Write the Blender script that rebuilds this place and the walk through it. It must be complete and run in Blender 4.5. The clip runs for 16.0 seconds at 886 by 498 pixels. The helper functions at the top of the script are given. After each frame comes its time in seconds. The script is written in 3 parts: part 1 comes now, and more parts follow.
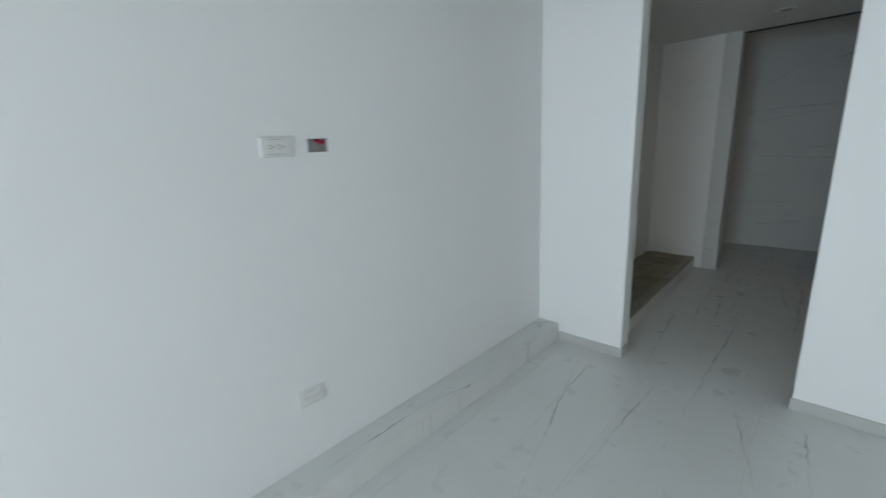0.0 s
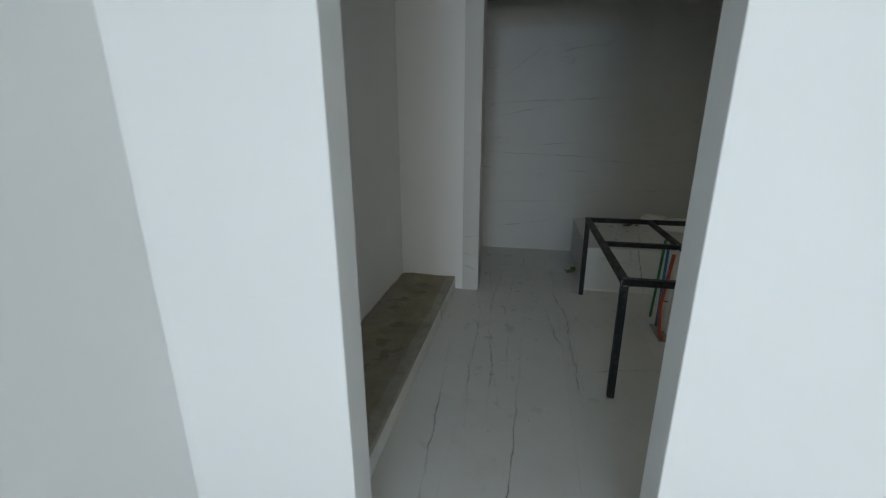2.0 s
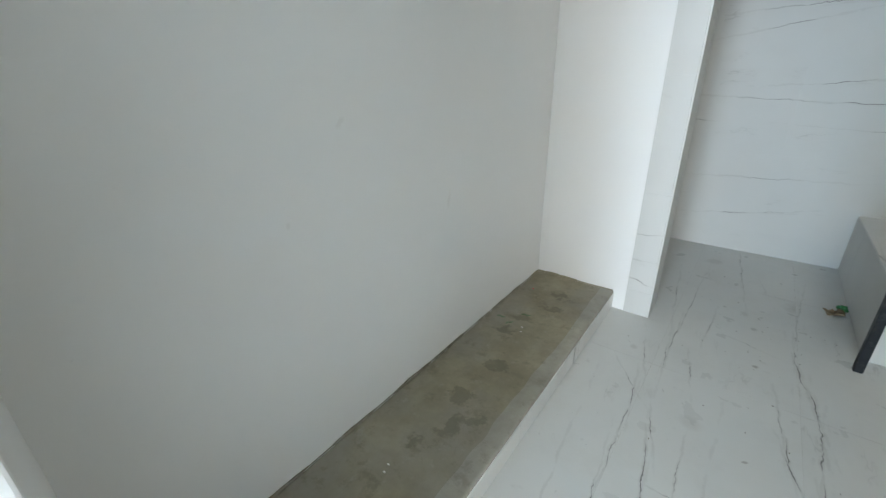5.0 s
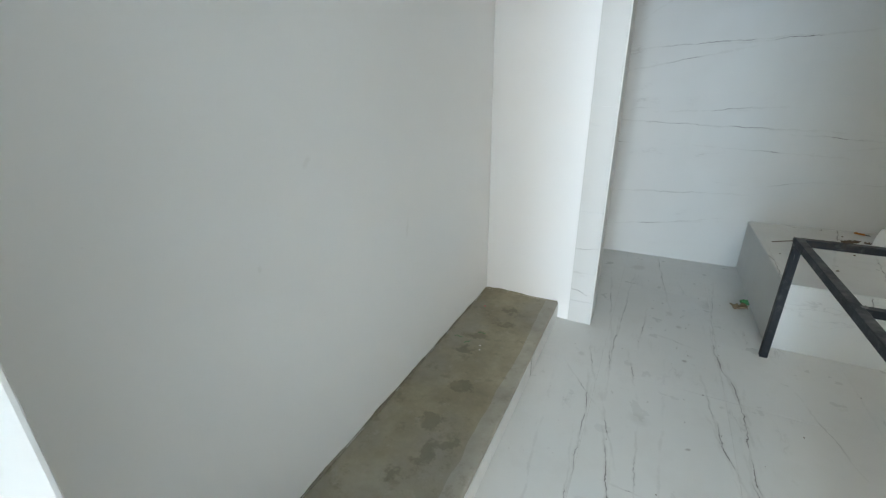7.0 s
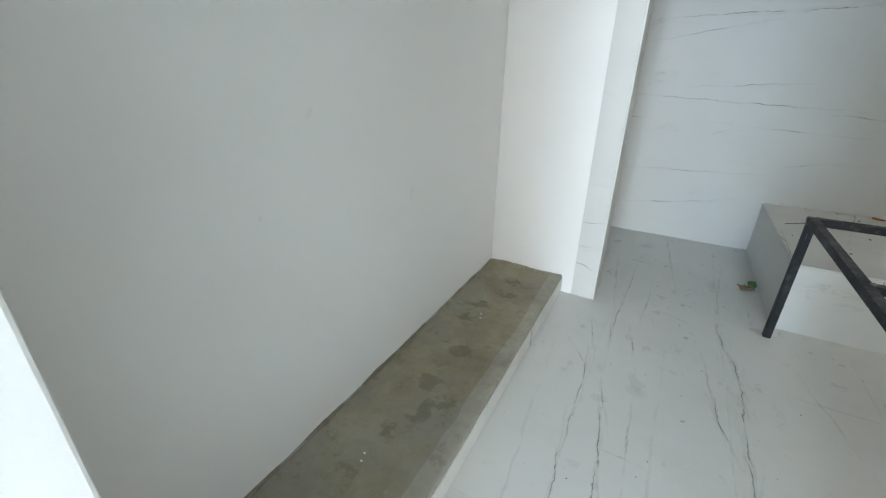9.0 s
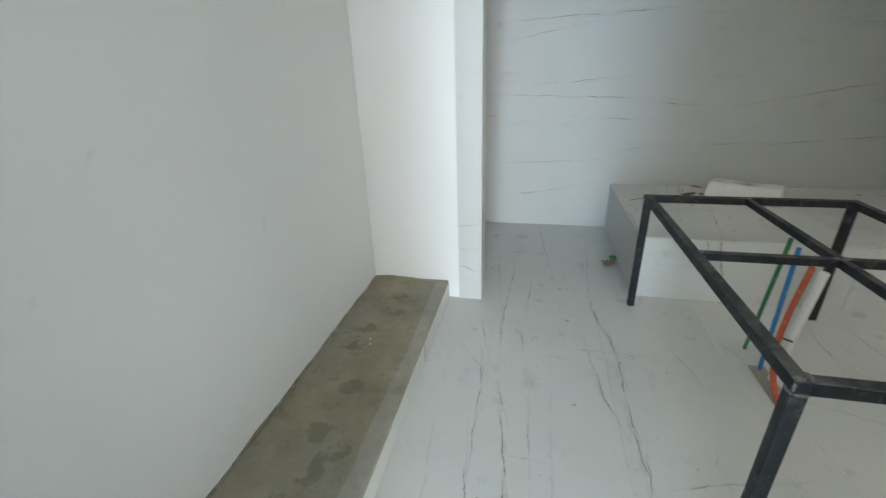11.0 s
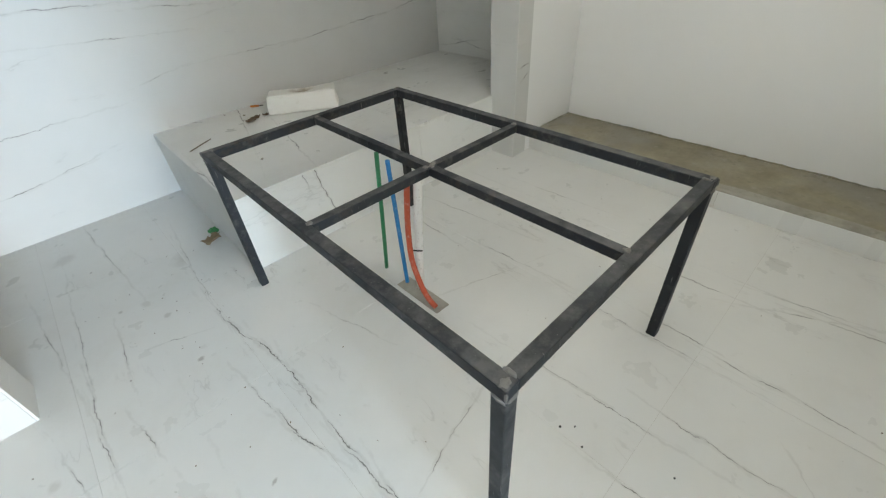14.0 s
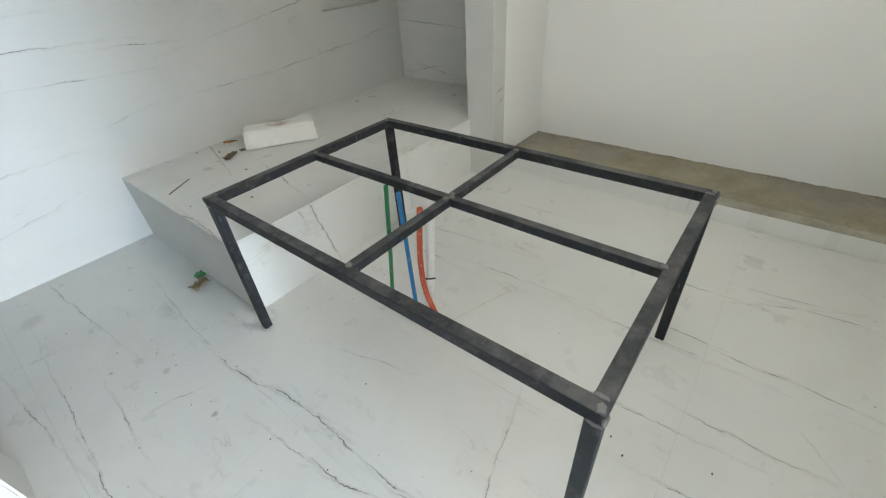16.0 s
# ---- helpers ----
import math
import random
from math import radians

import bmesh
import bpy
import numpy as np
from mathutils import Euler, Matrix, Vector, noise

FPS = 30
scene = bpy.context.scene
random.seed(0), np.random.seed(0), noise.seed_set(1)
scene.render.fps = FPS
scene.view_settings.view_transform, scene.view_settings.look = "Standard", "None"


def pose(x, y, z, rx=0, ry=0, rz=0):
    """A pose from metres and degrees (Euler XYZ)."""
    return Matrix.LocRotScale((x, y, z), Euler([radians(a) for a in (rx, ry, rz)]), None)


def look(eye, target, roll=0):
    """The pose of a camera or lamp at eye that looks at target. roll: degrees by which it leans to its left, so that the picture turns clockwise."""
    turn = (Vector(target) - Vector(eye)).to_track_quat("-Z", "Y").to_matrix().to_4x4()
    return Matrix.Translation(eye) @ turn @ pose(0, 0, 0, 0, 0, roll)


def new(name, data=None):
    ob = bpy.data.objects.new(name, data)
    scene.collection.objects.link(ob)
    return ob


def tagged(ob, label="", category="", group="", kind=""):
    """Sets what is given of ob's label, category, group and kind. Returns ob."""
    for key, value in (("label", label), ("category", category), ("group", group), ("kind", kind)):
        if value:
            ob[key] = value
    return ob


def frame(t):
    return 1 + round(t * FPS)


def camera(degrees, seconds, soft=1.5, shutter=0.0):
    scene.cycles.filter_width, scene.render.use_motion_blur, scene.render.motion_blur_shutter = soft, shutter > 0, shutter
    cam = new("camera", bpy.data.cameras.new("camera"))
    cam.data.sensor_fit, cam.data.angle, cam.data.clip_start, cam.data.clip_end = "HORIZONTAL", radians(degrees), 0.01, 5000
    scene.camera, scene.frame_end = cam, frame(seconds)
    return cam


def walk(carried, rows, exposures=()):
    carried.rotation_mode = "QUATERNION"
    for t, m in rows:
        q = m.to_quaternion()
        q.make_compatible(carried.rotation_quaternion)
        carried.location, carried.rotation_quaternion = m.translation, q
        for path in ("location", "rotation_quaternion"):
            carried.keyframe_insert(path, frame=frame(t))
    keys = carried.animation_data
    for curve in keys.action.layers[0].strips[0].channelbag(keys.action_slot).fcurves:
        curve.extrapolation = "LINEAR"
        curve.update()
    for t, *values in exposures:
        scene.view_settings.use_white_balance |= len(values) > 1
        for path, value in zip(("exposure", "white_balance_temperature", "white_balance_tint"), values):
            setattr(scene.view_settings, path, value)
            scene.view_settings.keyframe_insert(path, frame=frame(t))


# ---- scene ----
cam = camera(94.1, 16.0, soft=1.25, shutter=0.35)
PATH = [
    (0, (0.201, 0.295, 1.474), (-1.134, 1.705, 0.994), -2.6),
    (0.5, (0.025, 0.716, 1.475), (-0.947, 2.395, 0.989), -2.2),
    (1, (-0.039, 1.179, 1.47), (-0.739, 2.98, 0.955), -1.6),
    (1.5, (-0.121, 1.588, 1.467), (-0.633, 3.446, 0.931), -0.7),
    (2, (-0.196, 1.989, 1.468), (-0.589, 3.867, 0.903), -0.1),
    (2.5, (-0.187, 2.408, 1.417), (-0.544, 4.279, 0.807), -0.0),
    (3, (-0.25, 2.748, 1.395), (-0.559, 4.603, 0.714), 0.8),
    (3.5, (-0.249, 2.978, 1.397), (-0.648, 4.795, 0.662), 0.5),
    (4, (-0.226, 3.122, 1.384), (-1.23, 4.715, 0.71), 1.2),
    (4.5, (-0.244, 3.185, 1.379), (-1.496, 4.564, 0.649), 1.0),
    (5, (-0.303, 3.16, 1.381), (-1.424, 4.619, 0.597), -1.0),
    (7.5, (-0.393, 3.067, 1.453), (-1.241, 4.729, 0.734), -0.5),
    (8, (-0.37, 3.063, 1.398), (-1.248, 4.642, 0.541), 0.1),
    (8.5, (-0.362, 3.067, 1.383), (-1.247, 4.655, 0.548), 0.7),
    (11, (-0.316, 3.229, 1.405), (-0.732, 5.015, 0.607), -2.0),
    (11.5, (-0.192, 3.427, 1.392), (-0.01, 5.173, 0.435), -2.2),
    (12, (-0.146, 3.538, 1.388), (0.591, 5.051, 0.308), -1.5),
    (12.5, (-0.197, 3.667, 1.39), (0.859, 4.936, 0.261), -1.0),
    (13, (-0.205, 3.722, 1.395), (0.936, 4.895, 0.246), -1.7),
    (13.5, (-0.132, 3.795, 1.384), (0.951, 4.991, 0.201), -3.3),
    (14, (-0.042, 3.884, 1.372), (1.0, 5.066, 0.141), -4.3),
    (14.5, (-0.067, 3.978, 1.376), (1.031, 5.069, 0.109), -3.8),
    (15, (-0.139, 4.053, 1.377), (1.028, 5.076, 0.116), -3.6),
    (15.5, (-0.182, 4.076, 1.405), (1.033, 5.097, 0.188), -3.8),
    (16, (-0.197, 4.068, 1.437), (1.025, 5.123, 0.256), -4.4),
]
# The path glides slightly blurred, like a phone carried by hand.
walk(cam, [(t, look(eye, target, roll)) for t, eye, target, roll in PATH],
     exposures=[(0.0, -0.72, 6500, 10), (0.5, -0.6, 6500, 10), (1.5, -0.42, 6500, 10), (2.0, -0.32, 6550, 10), (2.5, 0.02, 6650, 10), (3.0, 0.9, 6700, 10), (3.5, 1.65, 6400, 10),
                (4.0, 1.6, 6350, 10), (4.5, 1.6, 6350, 10), (8.5, 1.72, 6350, 10), (11.0, 1.65, 6400, 10), (11.5, 1.92, 6500, 10), (12.0, 1.9, 6500, 12), (12.5, 2.2, 6500, 12), (16.0, 2.42, 6450, 12)])

# ---- light ----
world = bpy.data.worlds.new("sky")
scene.world = world
world.use_nodes = True
wn = world.node_tree.nodes
sky = wn.new("ShaderNodeTexSky")
sky.sky_type, sky.sun_disc = "NISHITA", False
sky.sun_elevation, sky.sun_rotation = radians(36), radians(169)
world.node_tree.links.new(sky.outputs[0], wn["Background"].inputs["Color"])
wn["Background"].inputs["Strength"].default_value = 0.12

sun = new("sun", bpy.data.lights.new("sun", "SUN"))
sun.data.energy, sun.data.angle, sun.data.color = 3.5, radians(0.5), (1.0, 0.95, 0.88)
sun.matrix_world = look((2, 10, 7.5), (0, 0, 0))

# Daylight in the wide terrace opening of the front room: sky from above, and light thrown up by the sunny paving.
def window_light(name, power, colour, x, wide, z, aim):
    lamp = new(name, bpy.data.lights.new(name, "AREA"))
    lamp.data.shape, lamp.data.size, lamp.data.size_y = "RECTANGLE", wide, 1.08
    lamp.data.energy, lamp.data.color = power, colour
    lamp.matrix_world = look((x, -3.95, z), (x, 3.0, z + 7 * aim))


window_light("sky_daylight", 104.0, (0.47, 0.75, 1.0), -0.30, 1.5, 1.80, -0.7)
window_light("ground_daylight", 138.0, (0.955, 0.955, 0.94), 0.60, 2.8, 0.70, 0.85)

# Added warm fill lamp over the island, lifting the dim side of the kitchen.
fill_lamp = new("roof_daylight", bpy.data.lights.new("roof_daylight", "AREA"))
fill_lamp.data.shape, fill_lamp.data.size, fill_lamp.data.size_y = "RECTANGLE", 1.2, 1.2
fill_lamp.data.energy, fill_lamp.data.color = 3.4, (1.0, 0.94, 0.66)
fill_lamp.matrix_world = look((1.25, 4.45, 2.60), (1.25, 4.45, 0))

# ---- setting out (metres) ----
WEST, EAST = -1.350, 2.942         # inner faces of the side walls
PART_S, PART_N = 3.0, 3.135        # partition between front room and kitchen
JAMB_W, JAMB_E = -0.710, 0.203     # opening in the partition
PIER_S, PIER_N = 5.600, 5.800     # short walls between kitchen and back alcove
BACK = 7.100                       # tiled back wall
SOUTH = -4.2                       # front room's window wall
CEIL, CEIL_BACK = 2.455, 2.95
ALC_E = EAST                       # far end of the back alcove
TILE_W, TILE_L = 0.592, 1.178      # porcelain module with its joint
JOINT_X, JOINT_Y = 0.09, 3.975     # a crossing of the floor joints


# ---- helpers ----
def link(name, bm, material, smooth=False):
    mesh = bpy.data.meshes.new(name)
    bm.to_mesh(mesh)
    bm.free()
    mesh.materials.append(material)
    if smooth:
        mesh.polygons.foreach_set("use_smooth", [True] * len(mesh.polygons))
    return new(name, mesh)


def part(name, bm, material, parent, label="", smooth=False):
    ob = link(name, bm, material, smooth)
    ob.parent = parent
    return tagged(ob, label)


def empty(name, label, category, m, group=""):
    ob = new(name)
    ob.matrix_world = m
    return tagged(ob, label, category, group)


def setting(name, bm, material, label, smooth=False):
    return tagged(link(name, bm, material, smooth), label, kind="structure")


def box(a, b, bevel=0.0, segments=1, into=None):
    bm = bmesh.new() if into is None else into
    made = bmesh.ops.create_cube(bm, size=1)["verts"]
    for v in made:
        v.co = Vector([(p + q) / 2 + (q - p) * k for p, q, k in zip(a, b, v.co)])
    if bevel:
        edges = list({e for v in made for e in v.link_edges})
        bmesh.ops.bevel(bm, geom=edges, offset=bevel, segments=segments, affect="EDGES", profile=0.5)
    return bm


def slab(us, vs, holes, place, depth):
    """A wall of the given span with rectangular holes right through it. place(u, v, d) gives a point."""
    cu = sorted({*us, *[h[0] for h in holes], *[h[1] for h in holes]})
    cv = sorted({*vs, *[h[2] for h in holes], *[h[3] for h in holes]})
    bm, seen = bmesh.new(), {}

    def vert(i, j, d):
        if (i, j, d) not in seen:
            seen[i, j, d] = bm.verts.new(place(cu[i], cv[j], d * depth))
        return seen[i, j, d]

    def solid(i, j):
        if not (0 <= i < len(cu) - 1 and 0 <= j < len(cv) - 1):
            return False
        u, v = (cu[i] + cu[i + 1]) / 2, (cv[j] + cv[j + 1]) / 2
        return not any(h[0] < u < h[1] and h[2] < v < h[3] for h in holes)

    for i in range(len(cu) - 1):
        for j in range(len(cv) - 1):
            if not solid(i, j):
                continue
            bm.faces.new([vert(i, j, 0), vert(i + 1, j, 0), vert(i + 1, j + 1, 0), vert(i, j + 1, 0)])
            bm.faces.new([vert(i, j, 1), vert(i, j + 1, 1), vert(i + 1, j + 1, 1), vert(i + 1, j, 1)])
            for di, dj, p, q in ((-1, 0, (0, 0), (0, 1)), (1, 0, (1, 1), (1, 0)), (0, -1, (1, 0), (0, 0)), (0, 1, (0, 1), (1, 1))):
                if not solid(i + di, j + dj):
                    bm.faces.new([vert(i + p[0], j + p[1], 0), vert(i + q[0], j + q[1], 0),
                                  vert(i + q[0], j + q[1], 1), vert(i + p[0], j + p[1], 1)])
    bmesh.ops.recalc_face_normals(bm, faces=bm.faces)
    return bm


def tube(points, radius, sides=12, steps=6, hollow=True):
    """A round pipe along a smooth line through the points, open at its top."""
    pts = [Vector(p) for p in points]
    line = []
    for i in range(len(pts) - 1):
        p0, p1, p2, p3 = pts[max(i - 1, 0)], pts[i], pts[i + 1], pts[min(i + 2, len(pts) - 1)]
        for s in range(steps):
            t = s / steps
            line.append(0.5 * (2 * p1 + (p2 - p0) * t + (2 * p0 - 5 * p1 + 4 * p2 - p3) * t * t + (3 * p1 - p0 - 3 * p2 + p3) * t ** 3))
    line.append(pts[-1])
    bm, rings = bmesh.new(), []
    loops = [(q, radius) for q in line]
    if hollow:
        loops += [(line[-1], radius * 0.78), (line[-1] - (line[-1] - line[-2]).normalized() * 0.05, radius * 0.78)]
    for k, (q, r) in enumerate(loops):
        j = min(k, len(line) - 1)
        way = (line[min(j + 1, len(line) - 1)] - line[max(j - 1, 0)]).normalized()
        side = way.cross(Vector((0.3, 1, 0.1))).normalized()
        up = side.cross(way)
        rings.append([bm.verts.new(q + r * (math.cos(a) * side + math.sin(a) * up)) for a in [2 * math.pi * n / sides for n in range(sides)]])
    for a, b in zip(rings, rings[1:]):
        for n in range(sides):
            bm.faces.new([a[n], a[(n + 1) % sides], b[(n + 1) % sides], b[n]])
    bm.faces.new(rings[0])
    bm.faces.new(rings[-1])
    bmesh.ops.recalc_face_normals(bm, faces=bm.faces)
    return bm


def lump(size, rough, seed, cuts=3, sharp=0.0):
    """An irregular rounded lump of the given size, resting on z = 0."""
    bm = bmesh.new()
    bmesh.ops.create_icosphere(bm, subdivisions=cuts, radius=1)
    for v in bm.verts:
        n = v.co.normalized()
        k = 1 + rough * noise.noise(n * 1.7 + Vector((seed, 0, 0))) + rough * 0.5 * noise.noise(n * 4.3 + Vector((0, seed, 0)))
        q = [math.copysign(abs(c) ** (1 - sharp), c) for c in n]
        v.co = Vector((q[0] * size[0], q[1] * size[1], q[2] * size[2])) * k * 0.5
    low = min(v.co.z for v in bm.verts)
    for v in bm.verts:
        v.co.z -= low
    return bm


# ---- materials ----
class Nodes:
    """Short-hand for building a node material."""

    def __init__(self, name):
        self.mat = bpy.data.materials.new(name)
        self.mat.use_nodes = True
        self.tree = self.mat.node_tree
        self.bsdf = self.tree.nodes["Principled BSDF"]

    def add(self, kind, **inputs):
        node = self.tree.nodes.new("ShaderNode" + kind)
        for key, value in inputs.items():
            self.put(node.inputs[key.replace("_", " ")], value)
        return node

    def put(self, socket, value):
        if isinstance(value, bpy.types.NodeSocket):
            self.tree.links.new(value, socket)
        else:
            socket.default_value = value

    def math(self, op, a, b=0.0, clamp=False):
        node = self.tree.nodes.new("ShaderNodeMath")
        node.operation, node.use_clamp = op, clamp
        self.put(node.inputs[0], a)
        self.put(node.inputs[1], b)
        return node.outputs[0]

    def vec(self, op, a, b=None, scale=None):
        node = self.tree.nodes.new("ShaderNodeVectorMath")
        node.operation = op
        self.put(node.inputs[0], a)
        if b is not None:
            self.put(node.inputs[1], b)
        if scale is not None:
            self.put(node.inputs["Scale"], scale)
        return node.outputs["Value"] if op in ("LENGTH", "DOT_PRODUCT") else node.outputs[0]

    def place(self):
        return self.add("NewGeometry").outputs["Position"]

    def noise(self, at, scale, detail=4.0, rough=0.55, colour=False):
        node = self.add("TexNoise", Vector=at, Scale=scale, Detail=detail, Roughness=rough)
        return node.outputs["Color" if colour else "Fac"]

    def ramp(self, value, lo, hi, a=0.0, b=1.0):
        node = self.add("MapRange", Value=value, From_Min=lo, From_Max=hi, To_Min=a, To_Max=b)
        node.clamp = True
        return node.outputs[0]

    def mix(self, fac, a, b):
        node = self.tree.nodes.new("ShaderNodeMix")
        node.data_type = "RGBA"
        self.put(node.inputs["Factor"], fac)
        self.put(node.inputs[6], (*a, 1) if isinstance(a, tuple) else a)
        self.put(node.inputs[7], (*b, 1) if isinstance(b, tuple) else b)
        return node.outputs[2]

    def bump(self, height, strength, distance):
        node = self.add("Bump", Height=height, Strength=strength, Distance=distance)
        self.put(self.bsdf.inputs["Normal"], node.outputs[0])

    def done(self, colour, rough, metal=0.0, spec=0.5):
        self.put(self.bsdf.inputs["Base Color"], (*colour, 1) if isinstance(colour, tuple) else colour)
        self.put(self.bsdf.inputs["Roughness"], rough)
        self.put(self.bsdf.inputs["Metallic"], metal)
        self.put(self.bsdf.inputs["Specular IOR Level"], spec)
        return self.mat


def plaster(name, tone, spots=0.5, marks=()):
    """Smooth painted filler with faint trowel waves, scuffs and grains."""
    n = Nodes(name)
    p = n.place()
    broad, fine = n.noise(p, 1.3, 3), n.noise(p, 160, 2)
    wave = n.noise(n.vec("MULTIPLY", p, (1, 1, 0.6)), 5.5, 3)
    dirt = n.ramp(n.noise(p, 7.0, 6, 0.7), 0.66, 0.8)
    grain = n.ramp(n.noise(p, 55, 2), 0.76, 0.82)
    c = n.mix(broad, tuple(t * 0.965 for t in tone), tone)
    c = n.mix(n.math("MULTIPLY", dirt, 0.16 * spots), c, (0.52, 0.49, 0.44))
    c = n.mix(n.math("MULTIPLY", grain, 0.22 * spots), c, (0.4, 0.38, 0.35))
    for y, z, turn, half in marks:
        m = n.add("Mapping", Vector=n.vec("ADD", p, n.vec("MULTIPLY", n.vec("SUBTRACT", n.noise(p, 25, 3, 0.6, True), (0.5, 0.5, 0.5)), (0, 0.04, 0.04))))
        m.vector_type = "TEXTURE"
        m.inputs["Location"].default_value = (WEST, y, z)
        m.inputs["Rotation"].default_value = (radians(turn), 0, 0)
        m.inputs["Scale"].default_value = (1, half, 0.012)
        c = n.mix(n.ramp(n.vec("LENGTH", m.outputs[0]), 0.5, 1.2, 0.13, 0), c, (0.45, 0.42, 0.37))
    n.bump(n.math("ADD", n.math("MULTIPLY", wave, 0.7), n.math("MULTIPLY", fine, 0.06)), 0.35, 0.006)
    return n.done(c, n.ramp(broad, 0.3, 0.7, 0.5, 0.62), spec=0.3)


def marble(name, veins, flat, grow, grime=0.0, rough=0.3, shade=1.0, smudges=()):
    """White porcelain with sparse dark veins. veins: middle, turn and half length of the bold ones;
    flat: the two axes of its surface; grow: along which of them the fine veins run."""
    n = Nodes(name)
    p = n.place()
    split = n.add("SeparateXYZ", Vector=p)
    uv = n.add("CombineXYZ", X=split.outputs[flat[0]], Y=split.outputs[flat[1]]).outputs[0]
    wob = n.vec("SUBTRACT", n.noise(uv, 8, 3, 0.6, True), (0.5, 0.5, 0.5))
    jag = n.vec("SUBTRACT", n.noise(uv, 45, 2, 0.6, True), (0.5, 0.5, 0.5))
    bent = n.vec("ADD", n.vec("ADD", uv, n.vec("MULTIPLY", wob, (0.04, 0.04, 0))), n.vec("MULTIPLY", jag, (0.012, 0.012, 0)))
    near = None
    for x, y, turn, half, *weight in veins:
        w = weight[0] if weight else 1.0
        m = n.add("Mapping", Vector=bent)
        m.vector_type = "TEXTURE"
        m.inputs["Location"].default_value = (x, y, 0)
        m.inputs["Rotation"].default_value = (0, 0, radians(turn))
        m.inputs["Scale"].default_value = (half * 1.25, 0.0024 * (0.65 + 0.35 * w), 1)
        d = n.math("ADD", n.vec("LENGTH", m.outputs[0]), max(0.0, 1 - w) * 0.55)
        near = d if near is None else n.math("MINIMUM", near, d)
    # fine veins, shifted from tile to tile
    luck = n.add("ObjectInfo").outputs["Random"]
    shift = n.add("CombineXYZ", X=n.math("MULTIPLY", luck, 37.0), Y=n.math("MULTIPLY", luck, 91.0), Z=luck).outputs[0]
    long = n.vec("ADD", n.vec("MULTIPLY", bent, (3.4, 0.75, 0) if grow == 1 else (0.75, 3.4, 0)), shift)
    ridge = n.math("ABSOLUTE", n.math("SUBTRACT", n.noise(long, 1.0, 5, 0.6), 0.5))
    patch = n.ramp(n.noise(n.vec("ADD", uv, shift), 2.2, 2), 0.56, 0.68)
    fine = n.math("MULTIPLY", n.ramp(ridge, 0.0, 0.007, 1, 0), patch)
    cloud = n.math("MULTIPLY", n.ramp(ridge, 0.0, 0.07, 1, 0), patch)
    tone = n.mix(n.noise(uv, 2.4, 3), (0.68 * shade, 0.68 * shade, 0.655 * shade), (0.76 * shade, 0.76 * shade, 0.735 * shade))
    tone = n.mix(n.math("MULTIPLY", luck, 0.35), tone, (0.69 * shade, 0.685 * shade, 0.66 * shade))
    tone = n.mix(n.math("MULTIPLY", cloud, 0.13), tone, (0.43, 0.42, 0.40))
    tone = n.mix(n.math("MULTIPLY", fine, 0.32), tone, (0.24, 0.23, 0.21))
    if near is not None:
        gaps = n.ramp(n.noise(uv, 17, 3, 0.7), 0.33, 0.5, 0.35, 1.0)
        thick = n.ramp(n.noise(n.vec("ADD", uv, (3, 7, 0)), 9, 3, 0.65), 0.35, 0.65, 0.55, 1.6)
        near = n.math("DIVIDE", near, thick)
        bold = n.math("MULTIPLY", n.ramp(near, 0.45, 1.0, 1, 0), gaps)
        halo = n.ramp(near, 0.9, 3.4, 0.36, 0)
        tone = n.mix(halo, tone, (0.42, 0.41, 0.385))
        tone = n.mix(n.math("MULTIPLY", bold, 0.87), tone, (0.085, 0.08, 0.075))
    if grime:
        dust = n.ramp(n.noise(uv, 3.5, 6, 0.7), 0.5, 0.75)
        tone = n.mix(n.math("MULTIPLY", dust, 0.22 * grime), tone, (0.42, 0.39, 0.34))
        speck = n.ramp(n.noise(uv, 38, 2), 0.75, 0.79)
        tone = n.mix(n.math("MULTIPLY", speck, 0.4 * grime), tone, (0.27, 0.25, 0.22))
        smear = n.ramp(n.noise(n.vec("ADD", uv, (9, 4, 0)), 13, 4, 0.6), 0.66, 0.74)
        tone = n.mix(n.math("MULTIPLY", smear, 0.24 * grime), tone, (0.36, 0.34, 0.3))
        scuff = n.ramp(n.noise(n.vec("MULTIPLY", n.vec("ADD", bent, (5, 1, 0)), (30, 11, 0)), 1.0, 3, 0.6), 0.70, 0.76)
        tone = n.mix(n.math("MULTIPLY", scuff, 0.4 * grime), tone, (0.30, 0.28, 0.25))
    for x, y, wide, strength in smudges:
        off = n.vec("LENGTH", n.vec("SUBTRACT", n.vec("ADD", bent, n.vec("MULTIPLY", wob, (wide * 0.9, wide * 0.9, 0))), (x, y, 0.0)))
        tone = n.mix(n.ramp(off, wide * 0.45, wide, strength, 0), tone, (0.33, 0.31, 0.28))
    gloss = n.ramp(n.noise(uv, 6, 4), 0.3, 0.7, rough - 0.05, rough + 0.1 + 0.08 * grime)
    n.bump(n.noise(uv, 90, 2), 0.04, 0.002)
    return n.done(tone, gloss, spec=0.45)


